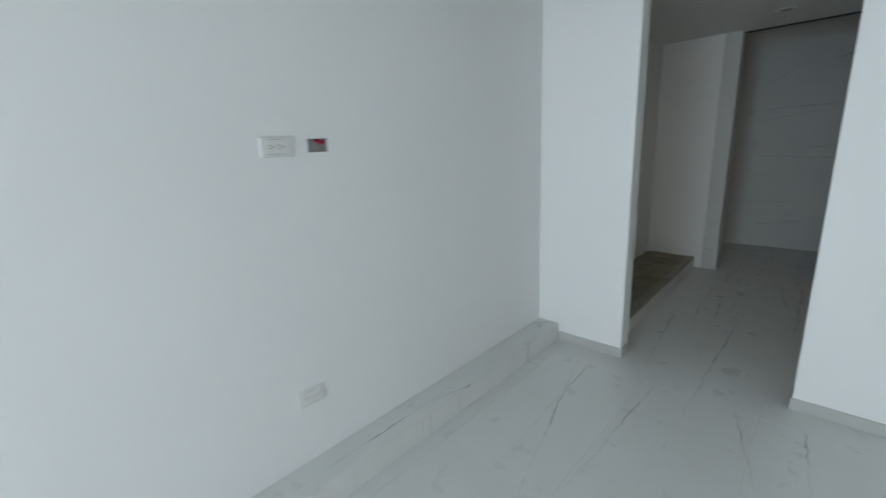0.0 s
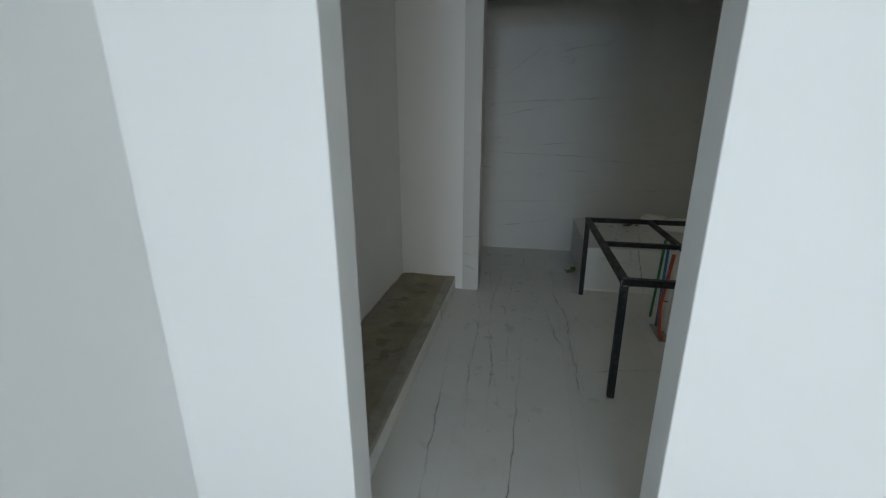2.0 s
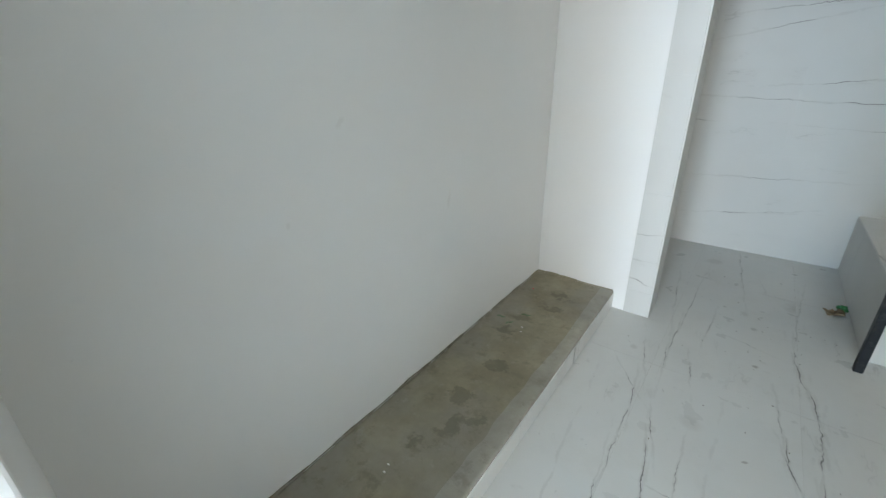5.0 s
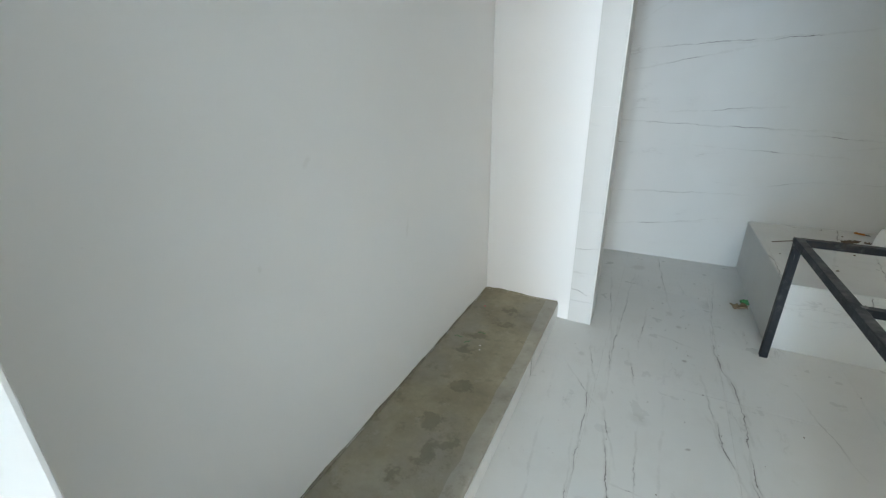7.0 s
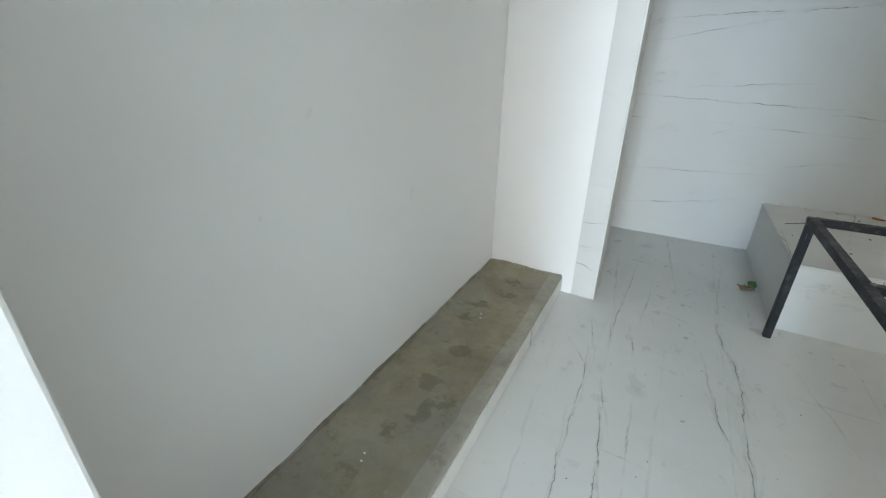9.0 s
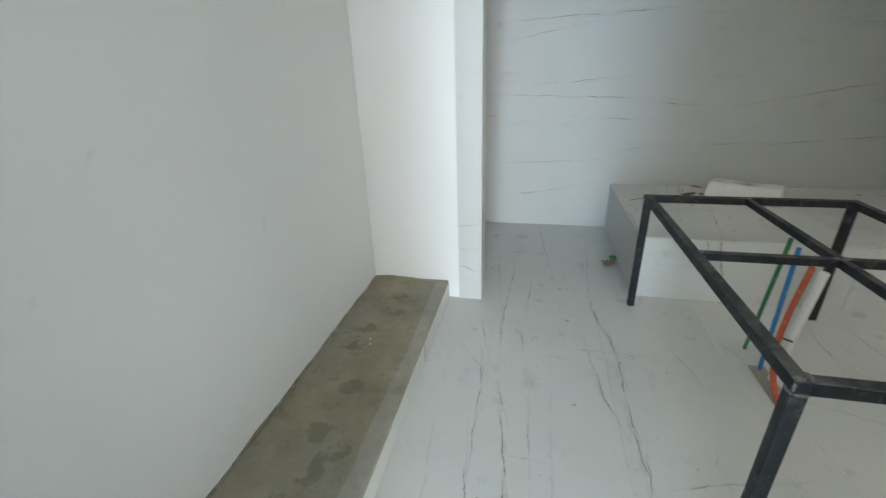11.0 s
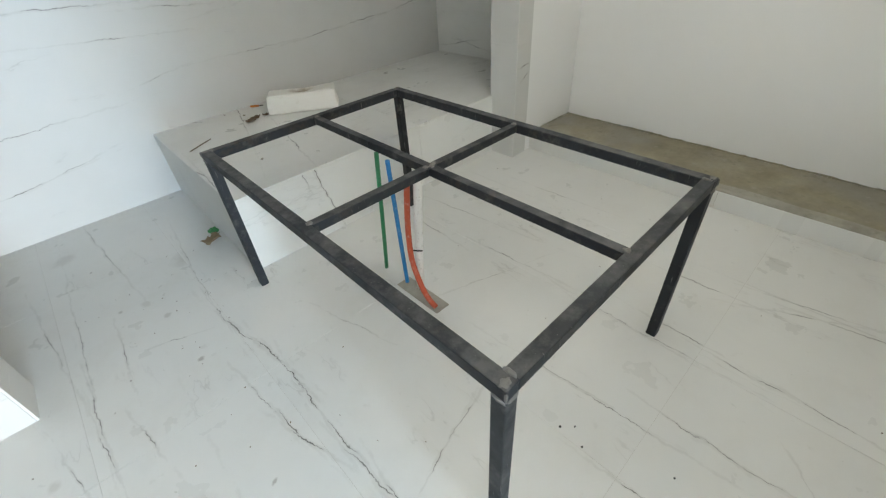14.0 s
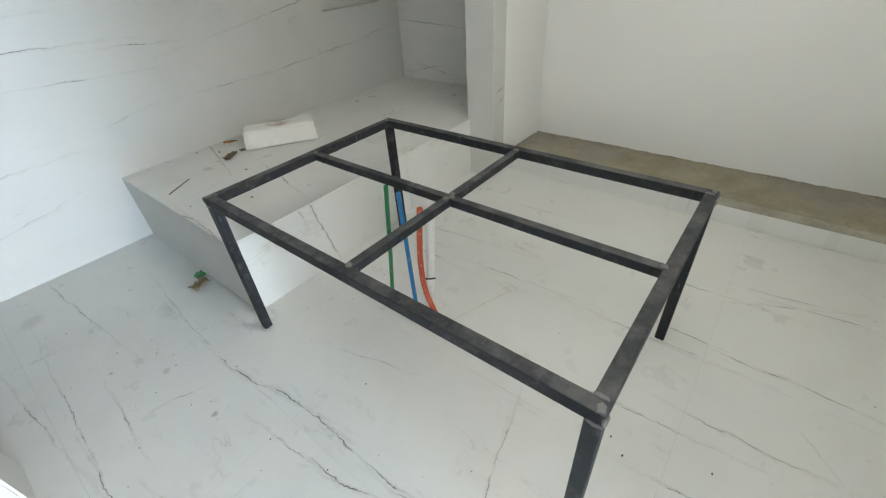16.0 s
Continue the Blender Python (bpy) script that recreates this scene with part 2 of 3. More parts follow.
def concrete(name, stains=(), tone=(0.315, 0.282, 0.20)):
    """Bare trowelled mortar with damp, dark stains."""
    n = Nodes(name)
    p = n.place()
    c = n.mix(n.ramp(n.noise(p, 4.0, 5, 0.65), 0.3, 0.7), tuple(t * 0.68 for t in tone), tuple(t * 1.22 for t in tone))
    c = n.mix(n.ramp(n.noise(n.vec("ADD", p, (5, 2, 0)), 2.2, 3), 0.42, 0.62, 0, 0.6), c, (tone[1] * 1.04, tone[1], tone[1] * 0.9))
    c = n.mix(n.ramp(n.noise(p, 34, 4), 0.45, 0.8, 0, 0.22), c, tuple(t * 0.6 for t in tone))
    bent = n.vec("ADD", p, n.vec("MULTIPLY", n.vec("SUBTRACT", n.noise(p, 15, 3, 0.65, True), (0.5, 0.5, 0.5)), (0.19, 0.19, 0)))
    near = None
    for x, y, turn, half in stains:
        m = n.add("Mapping", Vector=bent)
        m.vector_type = "TEXTURE"
        m.inputs["Location"].default_value = (x, y, 0.112)
        m.inputs["Rotation"].default_value = (0, 0, radians(turn))
        m.inputs["Scale"].default_value = (half * 1.2, 0.034, 1)
        d = n.vec("LENGTH", m.outputs[0])
        near = d if near is None else n.math("MINIMUM", near, d)
    if near is not None:
        c = n.mix(n.ramp(near, 0.7, 1.2, 0.5, 0), c, tuple(t * 0.42 for t in tone))
    c = n.mix(n.ramp(n.noise(p, 11, 4, 0.7), 0.57, 0.68, 0, 0.5), c, tuple(t * 0.55 for t in tone))
    c = n.mix(n.ramp(n.noise(n.vec("ADD", p, (7, 3, 1)), 14, 4, 0.7), 0.6, 0.72, 0, 0.35), c, (0.42, 0.40, 0.35))
    n.bump(n.math("ADD", n.noise(p, 25, 5, 0.65), n.math("MULTIPLY", n.noise(p, 150, 2), 0.3)), 0.5, 0.004)
    return n.done(c, n.ramp(n.noise(p, 5, 3), 0.3, 0.7, 0.65, 0.9), spec=0.3)


def plain(name, colour, rough, metal=0.0, wear=None, scale=30.0, amount=0.5, bump=0.0):
    n = Nodes(name)
    p = n.place()
    c = n.mix(n.noise(p, scale * 0.3, 3), tuple(t * 0.85 for t in colour), colour)
    if wear:
        c = n.mix(n.ramp(n.noise(p, scale, 5, 0.65), 0.56, 0.72, 0, amount), c, wear)
    if bump:
        n.bump(n.noise(p, scale * 3, 3), 0.4, bump)
    return n.done(c, n.ramp(n.noise(p, scale * 0.6, 3), 0.3, 0.7, rough * 0.85, min(1, rough * 1.15)), metal)


def foam(name, middle, turn):
    """Rigid white foam, grubby at the edges, with one brown burn in its top."""
    n = Nodes(name)
    p = n.place()
    c = n.mix(n.noise(p, 9, 4), (0.80, 0.79, 0.75), (0.86, 0.85, 0.81))
    c = n.mix(n.ramp(n.noise(p, 16, 5, 0.7), 0.58, 0.74, 0, 0.35), c, (0.60, 0.55, 0.46))
    bent = n.vec("ADD", p, n.vec("MULTIPLY", n.vec("SUBTRACT", n.noise(p, 22, 4, 0.65, True), (0.5, 0.5, 0.5)), (0.07, 0.07, 0)))
    m = n.add("Mapping", Vector=bent)
    m.vector_type = "TEXTURE"
    m.inputs["Location"].default_value = (*middle, 0.53)
    m.inputs["Rotation"].default_value = (0, 0, radians(turn))
    m.inputs["Scale"].default_value = (0.085, 0.035, 0.03)
    c = n.mix(n.ramp(n.vec("LENGTH", m.outputs[0]), 0.3, 1.2, 0.75, 0), c, (0.30, 0.22, 0.14))
    n.bump(n.noise(p, 120, 3), 0.4, 0.002)
    return n.done(c, 0.85, spec=0.3)


def steel(name):
    """Raw dark tube steel with mill scale, scratches, rust film and dust on its upper faces."""
    n = Nodes(name)
    p = n.place()
    c = n.mix(n.noise(p, 7, 4), (0.011, 0.013, 0.016), (0.026, 0.030, 0.036))
    c = n.mix(n.ramp(n.noise(p, 19, 5, 0.7), 0.54, 0.7, 0, 0.5), c, (0.12, 0.115, 0.11))
    c = n.mix(n.ramp(n.noise(n.vec("ADD", p, (4, 1, 6)), 11, 4, 0.65), 0.58, 0.74, 0, 0.3), c, (0.13, 0.085, 0.05))
    up = n.ramp(n.add("SeparateXYZ", Vector=n.add("NewGeometry").outputs["Normal"]).outputs["Z"], 0.5, 0.9)
    dust = n.ramp(n.noise(n.vec("ADD", p, (2, 8, 3)), 9, 5, 0.7), 0.42, 0.64, 0.03, 0.6)
    c = n.mix(n.math("MULTIPLY", up, dust), c, (0.15, 0.147, 0.143))
    scratch = n.ramp(n.noise(n.vec("MULTIPLY", p, (160, 160, 14)), 1.0, 2), 0.68, 0.74, 0, 0.45)
    c = n.mix(scratch, c, (0.3, 0.29, 0.28))
    n.bump(n.noise(p, 60, 3), 0.4, 0.0006)
    return n.done(c, n.ramp(n.noise(p, 12, 3), 0.3, 0.7, 0.45, 0.68), 0.0, 0.3)


VEINS_JOINT = [
    (0.11, 6.23, -95, 0.13, 0.4), (0.09, 5.94, -92, 0.17, 0.3), (0.08, 5.66, -88, 0.12, 0.5), (0.10, 5.46, -81, 0.10, 1.3), (0.14, 5.26, -81, 0.09, 1.1),
    (0.155, 5.09, -87, 0.09, 0.9), (0.15, 4.91, -94, 0.09, 1.0), (0.15, 4.72, -88, 0.10, 0.9), (0.15, 4.53, -85, 0.09, 1.1), (0.16, 4.39, -96, 0.06, 1.0),
    (0.15, 4.27, -88, 0.08, 1.0), (0.02, 5.04, -85, 0.08, 0.8), (0.045, 4.88, -83, 0.07, 1.1), (0.06, 4.78, -74, 0.06, 1.2),
]
VEINS_WEST = [
    (-0.24, 6.90, -86, 0.14, 0.5), (-0.21, 6.58, -84, 0.17, 0.6), (-0.44, 5.89, -92, 0.26, 0.4), (-0.455, 5.45, -89, 0.14, 0.7), (-0.46, 5.26, -87, 0.09, 0.6),
    (-0.535, 6.02, -84, 0.15, 0.6), (-0.31, 5.71, -93, 0.08, 0.5), (-0.34, 5.21, -80, 0.06, 0.6), (-0.55, 5.22, -78, 0.08, 0.4), (-0.565, 4.97, -54, 0.06, 0.5),
    (-0.52, 4.85, -83, 0.07, 1.2), (-0.515, 4.70, -90, 0.08, 0.9), (-0.51, 4.48, -88, 0.14, 0.5), (-0.50, 4.20, -84, 0.13, 0.6), (-0.41, 4.72, -75, 0.06, 0.8),
    (-0.38, 4.43, -81, 0.13, 0.9), (-0.365, 4.21, -88, 0.09, 1.0), (-0.28, 4.51, -88, 0.09, 0.4), (-0.30, 4.41, -4, 0.03, 0.5), (-0.12, 5.62, -20, 0.05, 0.3),
]
VEINS_EAST = [
    (0.48, 4.45, -167, 0.08, 0.4), (0.33, 4.41, -163, 0.07, 0.5), (0.87, 4.30, -85, 0.11, 0.5), (0.88, 4.08, -86, 0.11, 0.8), (0.98, 3.90, -93, 0.06, 0.7),
    (0.98, 3.78, -91, 0.06, 0.9), (0.98, 3.66, -86, 0.06, 0.6), (1.38, 4.04, -93, 0.07, 0.9), (1.35, 3.86, -93, 0.05, 1.0), (1.35, 3.74, -95, 0.03, 0.8),
    (1.34, 3.55, -96, 0.09, 0.6), (1.88, 3.71, -82, 0.12, 0.5), (1.80, 3.75, -65, 0.10, 0.4), (1.845, 3.56, -84, 0.09, 0.9), (0.68, 3.92, -85, 0.06, 0.6),
]
VEINS_ISLAND = [
    (1.28, 4.31, -93, 0.11, 0.4), (1.28, 4.09, -88, 0.11, 0.3), (1.73, 4.11, -88, 0.12, 0.5), (1.05, 3.57, -139, 0.04, 0.3), (1.30, 4.88, -87, 0.13, 0.6),
    (1.46, 5.38, -84, 0.20, 0.5), (1.12, 4.87, -19, 0.11, 0.3), (1.99, 5.06, -88, 0.12, 0.4), (1.22, 5.39, -93, 0.10, 0.7), (0.48, 5.09, -76, 0.10, 0.4),
]
VEINS_FRONT = [
    (-0.83, 2.58, -87, 0.21), (-0.77, 2.18, -76, 0.20), (-0.44, 2.46, -93, 0.27), (-1.00, 2.86, -83, 0.06), (0.04, 2.58, -75, 0.12),
    (-0.26, 2.98, -114, 0.09), (0.28, 2.73, -85, 0.19), (-0.61, 3.72, -85, 0.26), (-0.21, 3.52, -91, 0.37), (-0.49, 5.55, -80, 0.21),
]
SMUDGES = [
    (-0.39, 6.745, 0.07, 0.3), (0.1, 6.24, 0.085, 0.35), (0.185, 6.4, 0.04, 0.3), (0.165, 6.2, 0.04, 0.3), (-0.08, 5.429, 0.014, 0.75), (-0.085, 4.735, 0.012, 0.7),
    (-0.095, 5.817, 0.022, 0.45), (-0.162, 5.983, 0.03, 0.3), (-0.264, 6.01, 0.013, 0.55), (-0.611, 5.241, 0.03, 0.3), (-0.286, 4.825, 0.05, 0.16), (0.344, 5.163, 0.012, 0.5),
]
VEINS_LEDGE = [(-1.247, 1.38, 90, 0.22, 0.55), (-1.19, 1.87, 77, 0.13, 0.5)]
VEINS_BACK = [
    (-0.15, 1.76, 2, 0.34), (0.38, 1.77, 3, 0.19), (-0.31, 1.65, 10, 0.16), (-0.29, 1.17, -3, 0.27), (0.21, 1.15, -2, 0.23),
    (0.76, 1.09, -3, 0.10), (-0.24, 0.605, 3, 0.22, 0.8), (-0.40, 0.31, 8, 0.17, 0.9), (0.37, 0.975, -3, 0.21, 0.6), (-0.74, 1.01, -4, 0.05),
    (1.70, 0.78, 5, 0.15), (2.10, 0.81, 4, 0.26, 0.9), (2.57, 0.86, 9, 0.26, 0.8), (1.73, 1.15, 9, 0.33), (-0.00, 1.28, 3, 0.16), (0.25, 2.30, 8, 0.20),
    (-0.33, 2.18, 35, 0.15), (-0.11, 0.36, 12, 0.11, 0.6), (1.22, 0.77, 1, 0.20, 0.4), (0.51, 0.73, 11, 0.07, 0.5),
]
STAINS = [
    (-1.17, 4.83, 19, 0.05), (-1.15, 4.99, -10, 0.05), (-1.08, 5.34, -7, 0.05), (-1.07, 5.17, 7, 0.04), (-1.06, 4.55, 14, 0.04),
    (-1.08, 4.29, 21, 0.06), (-0.97, 4.20, 63, 0.04), (-1.08, 3.99, 41, 0.03), (-1.02, 4.13, 58, 0.06),
]

WHITE = plaster("white_plaster", (0.83, 0.83, 0.82))
WHITE_KITCHEN = plaster("white_plaster_kitchen", (0.83, 0.83, 0.82), 0.5, [(4.553, 0.875, 75, 0.04), (3.77, 0.994, 0, 0.006), (4.0, 1.25, 40, 0.02)])
CEILING = plaster("ceiling_paint", (0.78, 0.78, 0.76), 0.3)
FLOOR_FRONT = marble("floor_porcelain_front", [(x, y, a, h, 0.62) for x, y, a, h in VEINS_FRONT] + VEINS_LEDGE, "XY", 1, 0.1, shade=0.93)
FLOOR_WEST = marble("floor_porcelain_kitchen", VEINS_WEST + VEINS_JOINT + VEINS_FRONT[7:9], "XY", 1, 0.8, shade=0.93, smudges=SMUDGES)
FLOOR_EAST = marble("floor_porcelain_island", VEINS_EAST + VEINS_ISLAND + VEINS_JOINT, "XY", 1, 0.6, shade=0.92)
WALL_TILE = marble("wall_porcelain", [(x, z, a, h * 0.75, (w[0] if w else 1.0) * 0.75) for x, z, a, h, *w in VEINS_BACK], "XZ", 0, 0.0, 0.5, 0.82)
# The next two carry a raised tone, offsetting weak light on ends and alcove.
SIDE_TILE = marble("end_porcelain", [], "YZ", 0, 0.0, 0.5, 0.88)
ALCOVE_TILE_LIFTED = marble("alcove_porcelain_lifted", [(6.80, 0.52, -12, 0.08, 0.7), (6.62, 0.51, 10, 0.06, 0.6), (6.75, 0.90, 3, 0.22, 0.7)], "YZ", 0, 0.0, 0.5, 1.1)
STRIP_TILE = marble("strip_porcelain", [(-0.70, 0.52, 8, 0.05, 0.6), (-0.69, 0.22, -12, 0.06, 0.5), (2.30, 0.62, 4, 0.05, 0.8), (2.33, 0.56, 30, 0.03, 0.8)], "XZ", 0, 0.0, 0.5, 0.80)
TOP_TILE = marble("bench_porcelain", [(0.36, 6.21, -81, 0.05), (0.36, 6.05, -92, 0.12), (0.88, 6.97, -106, 0.26), (0.89, 6.20, -101, 0.16)], "XY", 0, 0.7)
FACE_TILE = marble("bench_face_porcelain", [(0.81, 0.33, -78, 0.11), (0.86, 0.12, -75, 0.10), (0.73, 0.37, -77, 0.04)], "XZ", 0, 0.2)
GREY_TILE = marble("grey_skirting_porcelain", [], "XY", 1, 0.4, 0.4, 0.66)
WALL_GROUT = plain("light_grout", (0.66, 0.66, 0.64), 0.9, scale=60)
SKIRT_TILE = marble("skirting_porcelain", [], "XY", 1, 0.4)
GROUT = plain("grout", (0.54, 0.52, 0.485), 0.9, scale=60)
MORTAR = concrete("trowelled_mortar", STAINS)
SCREED = concrete("edge_screed", (), (0.37, 0.345, 0.285))
STEEL = steel("dark_steel")
WELD = plain("weld_metal", (0.20, 0.19, 0.18), 0.6, 0.2, (0.09, 0.075, 0.065), 110, 0.85, 0.002)
GREEN = plain("green_pipe", (0.015, 0.21, 0.075), 0.4, 0.0, (0.3, 0.42, 0.36), 50, 0.5)
BLUE = plain("blue_pipe", (0.012, 0.20, 0.50), 0.4, 0.0, (0.3, 0.36, 0.45), 50, 0.5)
RED = plain("orange_conduit", (0.52, 0.085, 0.03), 0.5, 0.0, (0.6, 0.42, 0.36), 45, 0.5)
PVC = plain("white_pvc", (0.84, 0.82, 0.78), 0.45, 0.0, (0.36, 0.30, 0.25), 75, 0.65)
FOAM = foam("white_foam", (1.26, 6.73), -33)
PLATE = plain("outlet_plastic", (0.80, 0.79, 0.76), 0.35, scale=10)
SLOT = plain("dark_slot", (0.03, 0.03, 0.03), 0.6)
BOXMETAL = plain("grey_box_metal", (0.42, 0.43, 0.43), 0.6, 0.15, (0.62, 0.61, 0.58), 70, 0.7)
WIRE = plain("red_wire", (0.62, 0.02, 0.06), 0.4)
LEAF = plain("dry_brown", (0.15, 0.105, 0.065), 0.8, 0.0, (0.07, 0.04, 0.02), 60, 0.7)
CARD = plain("brown_paper", (0.30, 0.22, 0.13), 0.85, 0.0, (0.18, 0.12, 0.07), 50, 0.5)
GREENFILM = plain("green_film", (0.03, 0.19, 0.05), 0.3, scale=60)
ORANGE = plain("orange_plastic", (0.62, 0.22, 0.03), 0.5, scale=60)
GAP_STRIP = plain("dark_shadow_gap", (0.03, 0.03, 0.032), 0.6, scale=40)
RING = plain("downlight_ring", (0.7, 0.7, 0.69), 0.35, scale=20)
LENS = plain("downlight_lens", (0.5, 0.5, 0.48), 0.25, scale=20)
GROUND = plain("terrace_paving", (0.42, 0.39, 0.34), 0.9, scale=5)

# ---- large structure ----
setting("ground", box((-400, -400, -0.40), (400, 400, -0.12)), GROUND, "pale paved ground outside")

HOLE = (1.175, 1.265, 1.476, 1.530)    # open junction box in the west wall
setting("wall_west", slab((SOUTH, BACK), (-0.1, 3.05), [HOLE], lambda u, v, d: (WEST - d, u, v), 0.2), WHITE,
        "smooth white plastered side wall")
setting("wall_east_front", box((3.2, SOUTH, -0.1), (3.4, PART_S, 3.05)), WHITE, "plain white plastered wall")
setting("wall_east", box((EAST, PART_N, -0.1), (EAST + 0.2, PIER_S + 0.011, 3.05)), WHITE, "smooth white plastered kitchen wall")
setting("wall_south", slab((WEST - 0.2, 3.4), (-0.1, 3.05), [(-1.12, 2.05, 0.10, 2.40)], lambda u, v, d: (u, SOUTH - d, v), 0.2), WHITE,
        "white wall with a wide terrace opening")
setting("wall_partition_west", box((WEST, PART_S, -0.1), (JAMB_W, PART_N, CEIL), 0.004, 2), WHITE, "white plastered wall beside the opening")
setting("wall_partition_east", box((JAMB_E, PART_S, -0.1), (3.2, PART_N, CEIL), 0.004, 2), WHITE, "white plastered wall beside the opening")
setting("wall_pier_west", box((WEST, PIER_S, -0.1), (-0.627, PIER_N, CEIL_BACK), 0.004, 2), WHITE, "short white return wall with tiled end")
setting("wall_pier_east", box((2.228, PIER_S + 0.012, -0.1), (ALC_E + 0.2, PIER_N + 0.02, CEIL_BACK), 0.004, 2), WHITE, "short white return wall with tiled end")
NICHE = (2.10, 2.69, 1.085, 1.465)
setting("wall_back", slab((WEST - 0.2, ALC_E + 0.2), (-0.1, 3.05), [NICHE], lambda u, v, d: (u, BACK + 0.01 + d, v), 0.2), WALL_GROUT,
        "back wall behind marble-look porcelain tiles")
FILL_OPENING = (0.65, 1.85, 3.85, 5.05)     # added, unseen opening in the kitchen ceiling for the fill lamp
setting("ceiling", slab((WEST - 0.2, 3.4), (SOUTH - 0.2, PIER_S + 0.1), [FILL_OPENING], lambda u, v, d: (u, v, CEIL + d), 0.2), CEILING, "smooth white painted ceiling with an added opening for fill light")
setting("roof_light_kerb", slab((0.45, 2.05), (3.65, 5.25), [FILL_OPENING], lambda u, v, d: (u, v, CEIL + 0.2 + d), 0.5), CEILING, "white kerb round the added fill light opening above the island")
setting("ceiling_alcove", box((WEST - 0.2, PIER_S + 0.1, CEIL_BACK), (ALC_E + 0.2, BACK + 0.2, CEIL_BACK + 0.2)), CEILING, "white ceiling of the back alcove")
setting("wall_east_alcove", box((ALC_E, PIER_N + 0.021, -0.1), (ALC_E + 0.2, BACK + 0.009, CEIL_BACK - 0.001)), WHITE, "end wall of the alcove clad in white porcelain")
setting("ceiling_upstand", box((WEST, PIER_S + 0.08, CEIL + 0.03), (EAST, PIER_S + 0.1, CEIL_BACK)), CEILING, "white upstand at the ceiling edge")
# Near-black strip stands in for the shaded gap at the ceiling edge.
setting("trim_ceiling", box((-0.6, PIER_S + 0.085, CEIL - 0.012), (2.3, PIER_S + 0.118, CEIL + 0.06), 0.002), GAP_STRIP, "dark strip standing for the shadow gap along the ceiling edge")

# ---- bare mortar plinths for cabinets, and the low marble ledge ----
def ragged_seam(a, b, way, height, owner):
    """The uneven mortar bead where plaster stops above a plinth, from a to b; way points into the room."""
    seam, prev = bmesh.new(), None
    length = math.hypot(b[0] - a[0], b[1] - a[1])
    steps = int(length / 0.02)
    for i in range(steps + 1):
        x, y = a[0] + (b[0] - a[0]) * i / steps, a[1] + (b[1] - a[1]) * i / steps
        s = length * i / steps + a[0]
        k = max(0.002, 0.006 + 0.009 * noise.noise(Vector((s * 6, a[1], 0))) + 0.006 * noise.noise(Vector((s * 29, 2, 0))))
        cur = [seam.verts.new((x, y, height - 0.004)), seam.verts.new((x + way[0] * k * 1.2, y + way[1] * k * 1.2, height + 0.001)), seam.verts.new((x, y, height + k))]
        if prev:
            for j in range(3):
                seam.faces.new([prev[j], prev[(j + 1) % 3], cur[(j + 1) % 3], cur[j]])
        prev = cur
    bmesh.ops.recalc_face_normals(seam, faces=seam.faces)
    part("mortar_seam", seam, MORTAR, owner, "ragged dark mortar seam", smooth=True)


def worn_edge(edge, y0, y1, height, front):
    """A thin skim along the open side of a plinth, rounded over its arris and feathered out unevenly behind."""
    bm, prev = bmesh.new(), None
    steps = int((y1 - y0) / 0.025)
    for i in range(steps + 1):
        y = y0 + (y1 - y0) * i / steps
        wide = 0.082 + 0.022 * noise.noise(Vector((y * 2.3, edge, 0))) + 0.012 * noise.noise(Vector((y * 9, edge, 4)))
        row = [(0.004, -0.022), (0.0035, -0.007), (0.0, -0.0005), (-0.008, 0.0022), (-wide * 0.6, 0.002), (-wide, -0.0012)]
        cur = [bm.verts.new((edge + front * dx, y, height + dz)) for dx, dz in row]
        if prev:
            for k in range(len(row) - 1):
                bm.faces.new([prev[k], prev[k + 1], cur[k + 1], cur[k]])
        prev = cur
    bmesh.ops.recalc_face_normals(bm, faces=bm.faces)
    return bm


def mortar_plinth(name, x0, x1, y0, y1, height, front):
    """front: -1 where the open side looks west, 1 where it looks east."""
    bm = box((x0, y0, 0), (x1, y1, height), 0.012, 3)
    ob = setting(name, bm, MORTAR, "bare grey mortar cabinet plinth with dark stains")
    edge = x1 if front > 0 else x0
    part("screed_edge", worn_edge(edge, y0, y1, height, front), SCREED, ob, "paler smooth mortar edge", smooth=True)
    wall = x0 if front > 0 else x1
    ragged_seam((wall, y0), (wall, y1), (front, 0), height, ob)
    ragged_seam((x0, y1), (x1, y1), (0, -1), height, ob)
    # porcelain facing, in lengths
    y = y0
    while y < y1 - 0.01:
        e = min(y + TILE_L, y1)
        part("facing_tile", box((edge + 0.004 * front - 0.004, y + 0.001, 0.0), (edge + 0.004 * front + 0.004, e - 0.001, height - 0.014), 0.0015), SKIRT_TILE, ob)
        y = e
    return ob


SKEW = 0.0135    # the kitchen's west side runs slightly out of square


def skewed(ob):
    for o in (ob, *ob.children):
        for v in o.data.vertices:
            v.co.x += (PIER_S - v.co.y) * SKEW
    return ob


skewed(mortar_plinth("plinth_west", WEST, -0.842, PART_N, PIER_S, 0.114, 1))
skewed(setting("wall_west_kitchen", box((WEST - 0.03, PART_N, 0.0), (WEST, PIER_S, CEIL)), WHITE_KITCHEN, "smooth white plastered side wall with faint scuffs"))
mortar_plinth("plinth_east", 2.435, EAST, PART_N, PIER_S + 0.012, 0.120, -1)

ledge = setting("ledge_marble", box((WEST, SOUTH, 0), (-1.187, PART_S, 0.120)), GROUT, "low ledge clad in veined white porcelain")
y = PART_S
